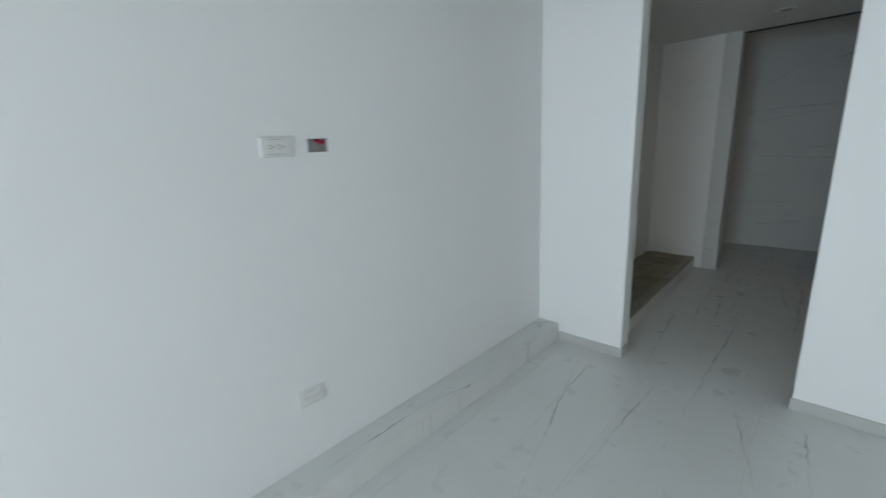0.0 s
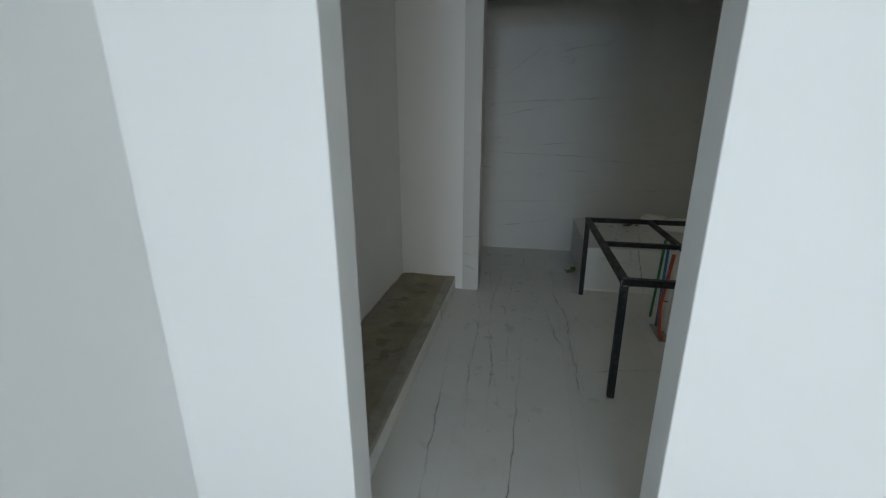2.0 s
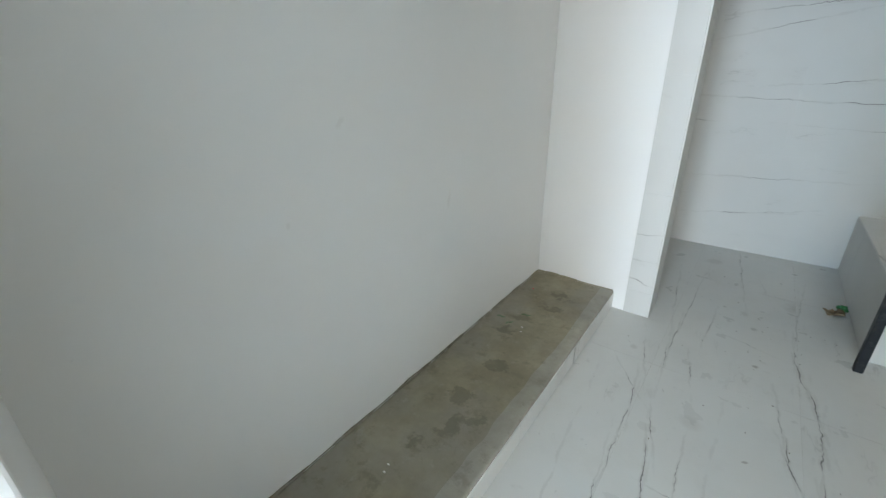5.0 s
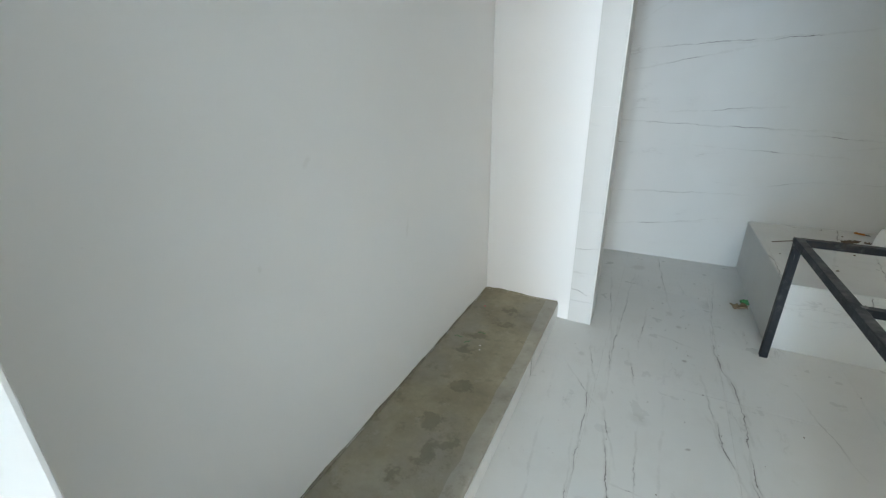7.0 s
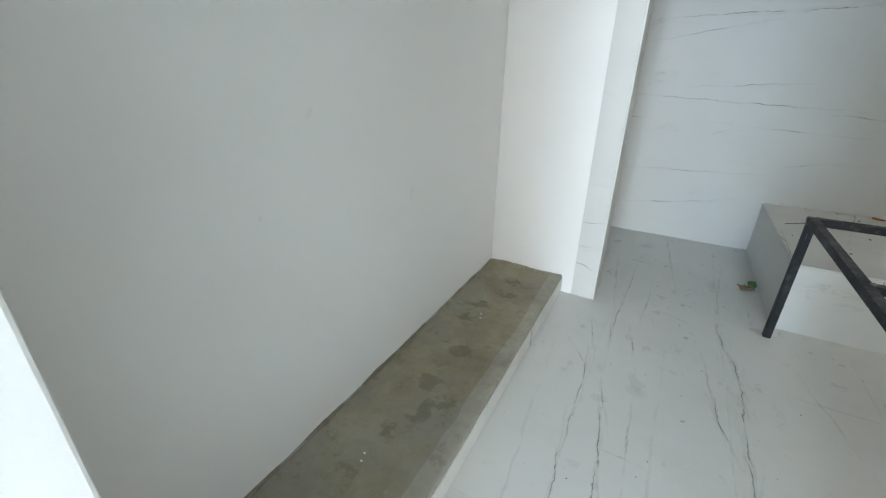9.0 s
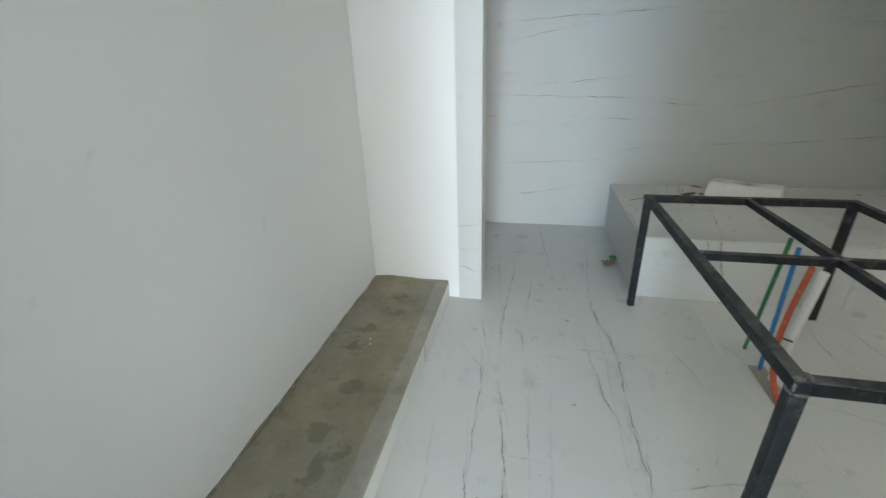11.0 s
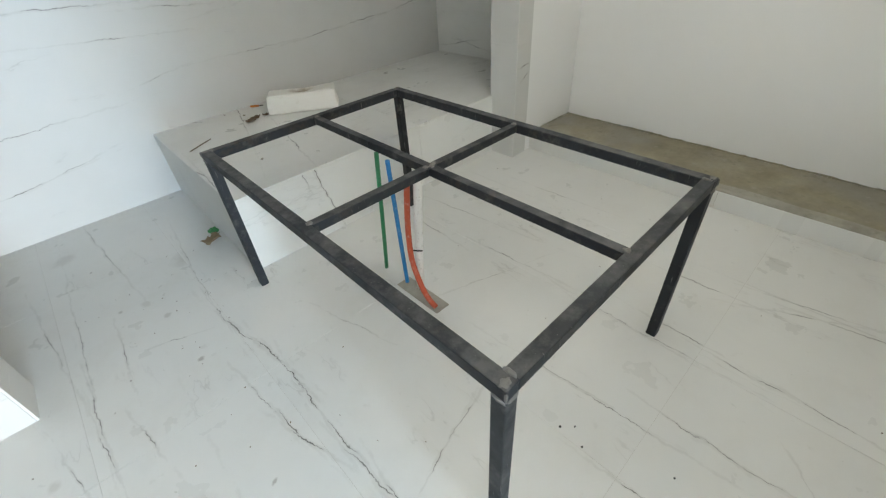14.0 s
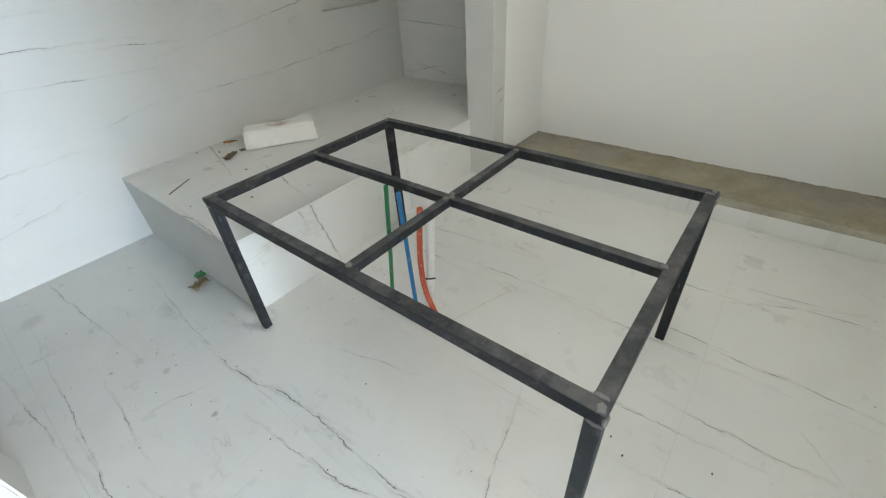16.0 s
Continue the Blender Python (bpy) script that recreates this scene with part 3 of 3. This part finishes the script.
while y > SOUTH:
    e = max(y - TILE_L, SOUTH)
    part("top_tile", box((WEST, e + 0.001, 0.120), (-1.177, y - 0.001, 0.131), 0.0015), FLOOR_FRONT, ledge)
    part("front_tile", box((-1.187, e + 0.001, 0.0), (-1.178, y - 0.001, 0.1195), 0.001), SKIRT_TILE, ledge)
    y = e

# ---- skirting ----
skirt = tagged(new("baseboard"), "low grey-white porcelain skirting", kind="structure")


def skirting(a, b, h=0.068):
    part("skirting_tile", box(a, (b[0], b[1], h), 0.001), GREY_TILE, skirt)


skirting((-1.176, PART_S - 0.009, 0), (JAMB_W + 0.008, PART_S, 0))
skirting((JAMB_W, PART_S + 0.0005, 0), (JAMB_W + 0.008, PART_N, 0))
skirting((JAMB_E - 0.008, PART_S - 0.009, 0), (0.79, PART_S, 0))
skirting((0.792, PART_S - 0.009, 0), (1.96, PART_S, 0))
skirting((1.962, PART_S - 0.009, 0), (3.2, PART_S, 0))
skirting((JAMB_E - 0.008, PART_S + 0.0005, 0), (JAMB_E, PART_N, 0))

# ---- raised bench in the alcove ----
BX, BY, BZ = 0.348, 5.802, 0.415
bench = setting("bench", box((BX + 0.01, BY + 0.01, -0.05), (ALC_E, BACK, BZ - 0.01)), GROUT, "raised platform clad in veined white porcelain")
for i in range(3):
    x0, x1 = BX + i * TILE_L + 0.001, min(BX + (i + 1) * TILE_L, ALC_E) - 0.001
    part("front_tile", box((x0, BY, 0.0), (x1, BY + 0.01, BZ - 0.0105), 0.0012), FACE_TILE, bench)
    for y0, y1 in ((BY + 0.0, BY + TILE_W), (BY + TILE_W, BY + 2 * TILE_W), (BY + 2 * TILE_W, BACK)):
        part("top_tile", box((x0, y0 + 0.001, BZ - 0.01), (x1, y1 - 0.001, BZ), 0.0012), TOP_TILE, bench)
for y0, y1 in ((BY + 0.0105, BY + 0.95), (BY + 0.95, BACK)):
    part("side_tile", box((BX, y0 + 0.001, 0.0), (BX + 0.01, y1 - 0.001, BZ - 0.0105), 0.0012), SIDE_TILE, bench)

# ---- steel frame ----
def bar(a, b, size, name, parent, label=""):
    """A square steel tube between two points, with rounded corners."""
    a, b = Vector(a), Vector(b)
    length, h = (b - a).length, size / 2
    bm = box((-h, -h, 0), (h, h, length), size * 0.1, 2)
    turn = (b - a).to_track_quat("Z", "X").to_matrix().to_4x4()
    bm.transform(Matrix.Translation(a) @ turn)
    return part(name, bm, STEEL, parent, label)


def steel_frame(x0, x1, y0, y1, cx, cy, top):
    s, q = 0.038, 0.032
    ob = empty("table_frame", "unfinished dark welded steel table frame on the tiled floor", "table frame", pose(0, 0, 0))
    z = top - s / 2
    for x, y in ((x0, y0), (x1, y0), (x0, y1), (x1, y1)):
        bar((x, y, 0), (x, y, top - s), s, "leg", ob)
    for x in (x0, x1):
        bar((x, y0 - s / 2, z), (x, y1 + s / 2, z), s, "side_rail", ob)
    for y in (y0, y1):
        bar((x0 + s / 2, y, z), (x1 - s / 2, y, z), s, "end_rail", ob)
    bar((cx, y0 + s / 2, z + 0.002), (cx, y1 - s / 2, z + 0.002), q, "middle_rail", ob)
    bar((x0 + s / 2, cy, z + 0.002), (cx - q / 2, cy, z + 0.002), q, "cross_rail", ob)
    bar((cx + q / 2, cy, z + 0.002), (x1 - s / 2, cy, z + 0.002), q, "cross_rail", ob)
    # cut corners left open where the inner rails were let in
    g = q / 2 + 0.0006
    for y, way in ((y0 + s / 2, 1), (y1 - s / 2, -1)):
        part("notch", box((cx - g, min(y, y + way * 0.018), z - 0.012), (cx - g + 0.004, max(y, y + way * 0.018), z + 0.010), 0.001), SLOT, ob, "dark open notch in the tube")
    for x, way in ((x0 + s / 2, 1), (x1 - s / 2, -1), (cx + q / 2, 1)):
        part("notch", box((min(x, x + way * 0.018), cy - g, z - 0.012), (max(x, x + way * 0.018), cy - g + 0.004, z + 0.010), 0.001), SLOT, ob, "dark open notch in the tube")
    # weld beads
    h, k = s / 2, 0
    spots = [(x, y, sx, sy) for x, sx in ((x0, 1), (x1, -1)) for y, sy in ((y0, 1), (y1, -1))]
    for x, y, sx, sy in spots:
        for dx, dy, dz, size in ((sx * h, sy * 0.004, top - 0.004, (0.014, 0.034, 0.009)), (-sx * h, -sy * 0.001, top - s - 0.004, (0.010, 0.036, 0.010)),
                                 (0.002 * sx, -sy * h, top - s - 0.004, (0.036, 0.010, 0.010)), (-sx * 0.004, -sy * 0.004, top - 0.0035, (0.028, 0.024, 0.005)), (-sx * h, -sy * h, top - 0.03, (0.008, 0.008, 0.026))):
            k += 1
            bm = lump(size, 0.5, k * 3.1, 2)
            bm.transform(Matrix.Translation((x + dx, y + dy, dz)))
            part("weld", bm, WELD, ob, "rough bright weld bead", smooth=True)
    for x, y in ((cx, y0 + h), (cx, y1 - h), (x0 + h, cy), (x1 - h, cy), (cx - 0.018, cy), (cx + 0.018, cy), (cx, cy - 0.012)):
        k += 1
        bm = lump((0.022, 0.022, 0.008), 0.6, k * 2.3, 2)
        bm.transform(Matrix.Translation((x, y, top - 0.005)))
        part("weld", bm, WELD, ob, "rough bright weld bead", smooth=True)
    return ob


steel_frame(0.319, 1.305, 4.151, 5.679, 0.812, 4.892, 0.717)

# ---- service pipes rising under the frame ----
def pipe(name, points, radius, material, label, category="pipe", hollow=True):
    return tagged(link(name, tube(points, radius, hollow=hollow), material, True), label, category, "pipes under the frame")


pipe("green_pipe", [(0.818, 5.310, 0), (0.819, 5.284, 0.2), (0.820, 5.260, 0.4), (0.822, 5.231, 0.66)], 0.0098, GREEN, "green plastic water pipe rising from the tiled floor")
pipe("blue_pipe", [(0.817, 5.141, 0), (0.822, 5.153, 0.2), (0.826, 5.162, 0.4), (0.831, 5.174, 0.64)], 0.0100, BLUE, "blue plastic water pipe leaning out of the floor")
pipe("white_pipe", [(0.838, 5.067, 0), (0.846, 5.056, 0.2), (0.856, 5.045, 0.4), (0.866, 5.034, 0.59)], 0.0190, PVC, "dusty white drain pipe rising from the floor")
pipe("orange_conduit", [(0.790, 4.905, 0.012), (0.789, 4.955, 0.04), (0.790, 5.000, 0.1), (0.799, 5.052, 0.2), (0.817, 5.079, 0.32), (0.830, 5.081, 0.45), (0.840, 5.070, 0.595)], 0.0128, RED,
     "bent orange flexible conduit coming out of the floor", "conduit")
tie = tube([(0.819, 5.078, 0.238), (0.820, 5.050, 0.246), (0.832, 5.015, 0.257)], 0.004, 8, 4, False)
tagged(link("wire_tie", tie, SLOT, True), "dark wire tied round the white drain pipe", "wire")
patch = box((0.770, 4.88, 0.0), (0.850, 5.165, 0.004), 0.002)
setting("floor_patch", patch, SCREED, "raw mortar patch in the floor round the pipes")

# ---- loose things on the bench ----
def foam_block(length, width, height):
    """A broken-off block: flat faces, blunt torn edges, a hollow in the top."""
    bm = bmesh.new()
    bmesh.ops.create_cube(bm, size=1)
    bmesh.ops.subdivide_edges(bm, edges=bm.edges[:], cuts=23, use_grid_fill=True)
    for v in bm.verts:
        p = v.co.copy()
        edges = sorted((abs(c) for c in p), reverse=True)
        blunt = max(0.0, (edges[0] + edges[1] - 0.90) / 0.1)
        q = Vector((p.x * length * (1 - 0.06 * (p.z + 0.5)), p.y * width * (1 - 0.10 * (p.z + 0.5)), (p.z + 0.5) * height))
        chip = 0.5 + 0.5 * noise.noise(Vector((q.x * 14, q.y * 14, q.z * 14)))
        q -= Vector((p.x, p.y, p.z)) * blunt * blunt * (0.006 + 0.020 * chip)
        q += Vector((0.004 * noise.noise(q * 22), 0.004 * noise.noise(q * 19 + Vector((3, 0, 0))), 0.0))
        if p.z > 0.4:
            q.z += 0.010 * (p.x > 0.2) * (p.x - 0.2) / 0.3 - 0.020 * math.exp(-(p.x / 0.17) ** 2 - ((p.y - 0.12) / 0.3) ** 2) + 0.003 * noise.noise(q * 30)
        q.z = max(q.z, 0.0)
        v.co = q
    return bm


bm = foam_block(0.48, 0.18, 0.125)
bm.transform(pose(1.245, 6.705, BZ, 0, 0, -33))
tagged(link("foam_block", bm, FOAM), "chipped white foam block with a brown stain on the bench", "foam block")


def crumple(size, seed, material_name, material, label, category, m):
    """A thin curled scrap with a ragged outline."""
    bm = bmesh.new()
    bmesh.ops.create_grid(bm, x_segments=9, y_segments=9, size=0.5)
    for v in bm.verts:
        r = v.co.xy.length
        ang = math.atan2(v.co.y, v.co.x)
        k = 0.75 + 0.35 * noise.noise(Vector((math.cos(ang) * 1.6, math.sin(ang) * 1.6, seed)))
        z = 0.16 * (noise.noise(Vector((v.co.x * 5, v.co.y * 5, seed))) + 0.6) + 0.25 * r * r
        v.co = Vector((v.co.x * size[0] * k, v.co.y * size[1] * k, max(0.001, z * size[2])))
    bmesh.ops.solidify(bm, geom=bm.faces[:], thickness=0.0015)
    low = min(v.co.z for v in bm.verts)
    for v in bm.verts:
        v.co.z -= low
    ob = link(material_name, bm, material, True)
    ob.matrix_world = m
    return tagged(ob, label, category)


crumple((0.14, 0.06, 0.11), 2.0, "dry_leaf", LEAF, "curled dry brown leaf lying on the bench", "leaf", pose(0.885, 6.765, BZ, 0, 0, 25))
crumple((0.05, 0.03, 0.08), 5.0, "dry_leaf", LEAF, "small brown leaf scrap beside the foam block", "leaf", pose(0.99, 6.79, BZ, 0, 0, -25))
tagged(link("twig", tube([(0.417, 6.578, BZ + 0.004), (0.49, 6.62, BZ + 0.006), (0.574, 6.677, BZ + 0.004)], 0.0028, 7, 4, False), LEAF, True), "thin dark twig lying on the bench top", "twig")
stub = empty("plastic_stub", "short orange plastic plug lying by the tiled wall", "plug", pose(1.02, 7.04, BZ + 0.007, 0, 90, -35))
part("body", tube([(0, 0, -0.03), (0, 0, 0), (0, 0, 0.03)], 0.007, 10, 3), ORANGE, stub, smooth=True)
part("tip", tube([(0, 0, 0.03), (0, 0, 0.045), (0, 0, 0.06)], 0.003, 8, 3, False), SLOT, stub, "dark pointed tip", smooth=True)
for x, y, s in ((0.89, 6.92, 0.014), (0.80, 7.05, 0.010), (0.837, 6.489, 0.013), (0.66, 6.13, 0.018), (0.42, 6.33, 0.011)):
    bm = lump((s, s * 0.7, s * 0.5), 0.5, x * 9, 2)
    bm.transform(Matrix.Translation((x, y, BZ)))
    tagged(link("crumb", bm, LEAF if x < 1.04 and y > 6.4 else SCREED, True), "small crumb of mortar or dirt on the bench", "crumb", "crumbs on the bench")

# ---- litter on the floor ----
wrapper = crumple((0.13, 0.085, 0.13), 11.0, "crumpled_wrapper", CARD, "crumpled brown wrapper with a green end by the bench", "wrapper", pose(0.27, 6.265, 0.001, 0, 0, 10))
bm = lump((0.05, 0.035, 0.04), 0.6, 21.0, 3)
bm.transform(Matrix.Translation((0.045, 0.055, 0.0)))
part("green_end", bm, GREENFILM, wrapper, "crumpled green film")
grit = bmesh.new()
rng = random.Random(7)
for i in range(70):
    x, y = rng.gauss(0.02, 0.25), rng.gauss(5.6, 0.55)
    if i > 45:
        x, y = rng.uniform(-0.7, 2.2), rng.uniform(3.4, 5.6)
    if x > 0.32 and y > 5.7 or x < -0.78:
        continue
    s = rng.uniform(0.003, 0.007)
    bmesh.ops.create_icosphere(grit, subdivisions=1, radius=s * 0.5, matrix=pose(x, y, s * 0.22, 0, 0, rng.uniform(0, 180)) @ Matrix.Diagonal((1.3, 0.8, 0.55, 1)))
tagged(link("floor_grit", grit, LEAF), "scattered dark grit and crumbs on the tiles", "grit", kind="stuff")
for x, y, s in ((0.70, 4.19, 0.010), (0.735, 4.155, 0.008), (0.69, 4.10, 0.009), (0.80, 3.85, 0.008)):
    bm = lump((s, s * 0.8, s * 0.6), 0.4, x * 13, 2)
    bm.transform(Matrix.Translation((x, y, 0.0)))
    tagged(link("pebble", bm, SLOT, True), "tiny dark pebble on the tiled floor", "pebble", "pebbles near the frame")
for x, y in ((-1.115, 4.90), (-1.10, 4.86), (-1.09, 3.83), (-1.10, 3.86)):
    bm = lump((0.011, 0.007, 0.005), 0.6, y * 5, 2)
    bm.transform(Matrix.Translation((x, y, 0.114)))
    tagged(link("plaster_chip", bm, PVC, True), "white plaster chip on the bare plinth", "plaster chip", "chips on the plinth")

for x, y, turn in ((-1.15, 5.02, 20), (-1.19, 4.90, 60), (-1.26, 4.93, 10)):
    pts = [(-0.022, 0, 0.117), (-0.006, 0.006, 0.119), (0.008, -0.003, 0.118), (0.024, 0.004, 0.117)]
    bm = tube(pts, 0.0016, 6, 4, False)
    bm.transform(pose(x, y, 0, 0, 0, turn))
    tagged(link("plastic_thread", bm, GREENFILM, True), "short green plastic thread on the bare plinth", "thread", "threads on the plinth")
bm = lump((0.012, 0.010, 0.006), 0.5, 77, 2)
bm.transform(Matrix.Translation((-1.255, 5.33, 0.114)))
tagged(link("red_chip", bm, WIRE, True), "tiny red plastic chip on the bare plinth", "plastic chip")

# ---- outlets ----
def outlet(name, label, m, w=0.118, h=0.074):
    """A plate with a double socket; it lies in its own xy plane and faces z."""
    ob = empty(name, label, "outlet", m, "wall outlets")
    part("plate", box((-w / 2, -h / 2, 0), (w / 2, h / 2, 0.009), 0.004, 2), PLATE, ob)
    part("insert", box((-w * 0.31, -h * 0.34, 0.009), (w * 0.31, h * 0.34, 0.0115), 0.001), PLATE, ob)
    for s in (-1, 1):
        cx = s * w * 0.15
        for dx, dy, a, b in ((-0.007, 0.006, 0.010, 0.0018), (-0.007, -0.006, 0.010, 0.0018), (0.008, 0.0, 0.0045, 0.0045)):
            part("slot", box((cx + dx - a / 2, dy - b / 2, 0.0112), (cx + dx + a / 2, dy + b / 2, 0.0119)), SLOT, ob, "dark socket slot")
        part("seam", box((-w * 0.31, s * h * 0.36 - 0.0003, 0.0088), (w * 0.31, s * h * 0.36 + 0.0003, 0.0094)), SLOT, ob, "dark seam line")
    return ob


def on_west(y, z):
    return pose(WEST, y, z, 90, 0, 90)


outlet("wall_outlet", "white double outlet high on the white wall", on_west(1.040, 1.502), 0.122, 0.074)
outlet("wall_outlet", "white double outlet low on the white wall", on_west(1.045, 0.438), 0.118, 0.078)
outlet("wall_outlet", "white double outlet on the wall beside the opening", pose(0.766, PART_S, 0.397, 90, 0, 0), 0.116, 0.078)
tagged(link("wall_scar", lump((0.007, 0.007, 0.002), 0.4, 3, 2), SLOT), "small dark nail hole under the outlet", "nail hole").matrix_world = pose(0.783, PART_S, 0.286, 90, 0, 0)

jbox = empty("junction_box", "open grey junction box with red wires in the wall", "junction box", on_west((HOLE[0] + HOLE[1]) / 2, (HOLE[2] + HOLE[3]) / 2))
w, h = (HOLE[1] - HOLE[0]) / 2, (HOLE[3] - HOLE[2]) / 2
shell = bmesh.new()
box((-w, -h, -0.036), (w, h, -0.032), into=shell)
for a, b in (((-w, -h, -0.032), (-w + 0.002, h, -0.001)), ((w - 0.002, -h, -0.032), (w, h, -0.001)),
             ((-w + 0.002, -h, -0.032), (w - 0.002, -h + 0.002, -0.001)), ((-w + 0.002, h - 0.002, -0.032), (w - 0.002, h, -0.001))):
    box(a, b, into=shell)
part("shell", shell, BOXMETAL, jbox)
for k in range(3):
    pts = [(0.0 + 0.008 * k, h - 0.004, -0.024), (0.006 + 0.008 * k, h - 0.014 - 0.003 * k, -0.012), (0.024 + 0.005 * k, h - 0.010 - 0.004 * k, -0.008), (0.034 + 0.002 * k, h - 0.006, -0.024)]
    part("wire", tube(pts, 0.0042, 8, 4, False), WIRE if k != 1 else SLOT, jbox, "red insulated wire" if k != 1 else "black insulated wire", smooth=True)

# ---- recessed downlight, switched off ----
dl = empty("downlight", "round recessed ceiling downlight, switched off", "downlight", pose(-0.26, 5.04, CEIL))
ring = bmesh.new()
prof = [(0.052, -0.001), (0.052, -0.006), (0.060, -0.009), (0.070, -0.007), (0.073, 0.0)]
loops = [[ring.verts.new((r * math.cos(2 * math.pi * i / 32), r * math.sin(2 * math.pi * i / 32), z)) for i in range(32)] for r, z in prof]
for a, b in zip(loops, loops[1:]):
    for i in range(32):
        ring.faces.new([a[i], a[(i + 1) % 32], b[(i + 1) % 32], b[i]])
bmesh.ops.recalc_face_normals(ring, faces=ring.faces)
part("ring", ring, RING, dl, smooth=True)
disc = bmesh.new()
bmesh.ops.create_cone(disc, cap_ends=True, segments=32, radius1=0.052, radius2=0.052, depth=0.004, matrix=Matrix.Translation((0, 0, -0.003)))
part("lens", disc, LENS, dl, "unlit frosted lens")

# ---- niche in the tiled wall ----
n0, n1, m0, m1 = NICHE
niche = bmesh.new()
box((n0 - 0.01, BACK + 0.07, m0 - 0.01), (n1 + 0.01, BACK + 0.08, m1 + 0.01), into=niche)
f0, f1 = BACK + 0.0098, BACK + 0.07
for a, b in (((n0 - 0.008, f0, m0 - 0.008), (n0 + 0.002, f1, m1 + 0.008)), ((n1 - 0.002, f0, m0 - 0.008), (n1 + 0.008, f1, m1 + 0.008)),
             ((n0 + 0.002, f0, m0 - 0.008), (n1 - 0.002, f1, m0 + 0.002)), ((n0 + 0.002, f0, m1 - 0.002), (n1 - 0.002, f1, m1 + 0.008))):
    box(a, b, into=niche)
setting("wall_niche", niche, WALL_TILE, "recessed rectangular niche lined with porcelain")

# ---- porcelain pieces: wall ends, back wall, floors ----
wall = bpy.data.objects["wall_back"]
row = 0
for z0, z1 in ((0.0, 0.18), (0.18, 0.78), (0.78, 1.38), (1.38, 1.98), (1.98, 2.58), (2.58, 2.94)):
    x = WEST - (0.55 if row % 2 else 0.0)
    while x < ALC_E:
        e = x + TILE_L
        a, b = max(x, WEST) + 0.0001, min(e, ALC_E) - 0.0001
        if b - a > 0.03:
            hole = [NICHE] if a < NICHE[1] and b > NICHE[0] and z0 < NICHE[3] and z1 > NICHE[2] else []
            hole = [(max(h[0], a), min(h[1], b), max(h[2], z0 + 0.0001), min(h[3], z1 - 0.0001)) for h in hole]
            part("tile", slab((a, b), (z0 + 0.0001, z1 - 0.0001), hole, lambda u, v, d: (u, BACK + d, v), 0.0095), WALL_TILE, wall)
        x = e
    if z1 > BZ:
        part("tile", box((ALC_E - 0.008, PIER_N + 0.022, max(z0, BZ) + 0.0003), (ALC_E - 0.0005, BACK - 0.001, z1 - 0.0003), 0.0004), ALCOVE_TILE_LIFTED,
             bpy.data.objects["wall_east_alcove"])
    row += 1


def wall_end(owner, x0, x1, face, ys, ye, out):
    """Porcelain round the free end of a short wall: a strip on its front and one on its end face."""
    ob = bpy.data.objects[owner]
    for z0, z1 in ((0.0, 0.155), (0.155, 0.755), (0.755, 1.355), (1.355, 1.955), (1.955, CEIL_BACK)):
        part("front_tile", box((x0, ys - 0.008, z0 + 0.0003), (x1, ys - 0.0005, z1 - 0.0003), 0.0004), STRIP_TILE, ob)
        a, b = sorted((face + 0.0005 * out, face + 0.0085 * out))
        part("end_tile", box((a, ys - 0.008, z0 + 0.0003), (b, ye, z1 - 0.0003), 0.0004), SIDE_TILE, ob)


wall_end("wall_pier_west", -0.765, -0.6275, -0.627, PIER_S, PIER_N, 1)
wall_end("wall_pier_east", 2.2285, 2.365, 2.228, PIER_S + 0.012, PIER_N + 0.02, -1)

floor = setting("floor", box((WEST - 0.2, SOUTH - 0.2, -0.12), (3.4, BACK + 0.2, -0.0015)), GROUT, "floor of large veined white porcelain tiles")
ix0, ix1 = math.floor((WEST - JOINT_X) / TILE_W), math.ceil((3.2 - JOINT_X) / TILE_W)
iy0, iy1 = math.floor((SOUTH - JOINT_Y) / TILE_L), math.ceil((BACK - JOINT_Y) / TILE_L)
shared = {}
for i in range(ix0, ix1):
    for j in range(iy0, iy1):
        a, b = JOINT_X + i * TILE_W, JOINT_X + (i + 1) * TILE_W
        c, d = JOINT_Y + j * TILE_L, JOINT_Y + (j + 1) * TILE_L
        a2, b2, c2, d2 = max(a, WEST), min(b, 3.2), max(c, SOUTH), min(d, BACK)
        if b2 - a2 < 0.02 or d2 - c2 < 0.02:
            continue
        stone = FLOOR_EAST if a > 0.05 and c > 2.5 else FLOOR_WEST if c > 2.5 else FLOOR_FRONT
        key = (round(b2 - a2, 4), round(d2 - c2, 4), stone.name)
        if key not in shared:
            bm = box((0.0005, 0.0005, -0.010), (b2 - a2 - 0.0005, d2 - c2 - 0.0005, 0.0), 0.0004)
            mesh = bpy.data.meshes.new("tile")
            bm.to_mesh(mesh)
            bm.free()
            mesh.materials.append(stone)
            shared[key] = mesh
        ob = new("tile", shared[key])
        ob.parent = floor
        ob.location = (a2, c2, random.uniform(-0.0004, 0.0))
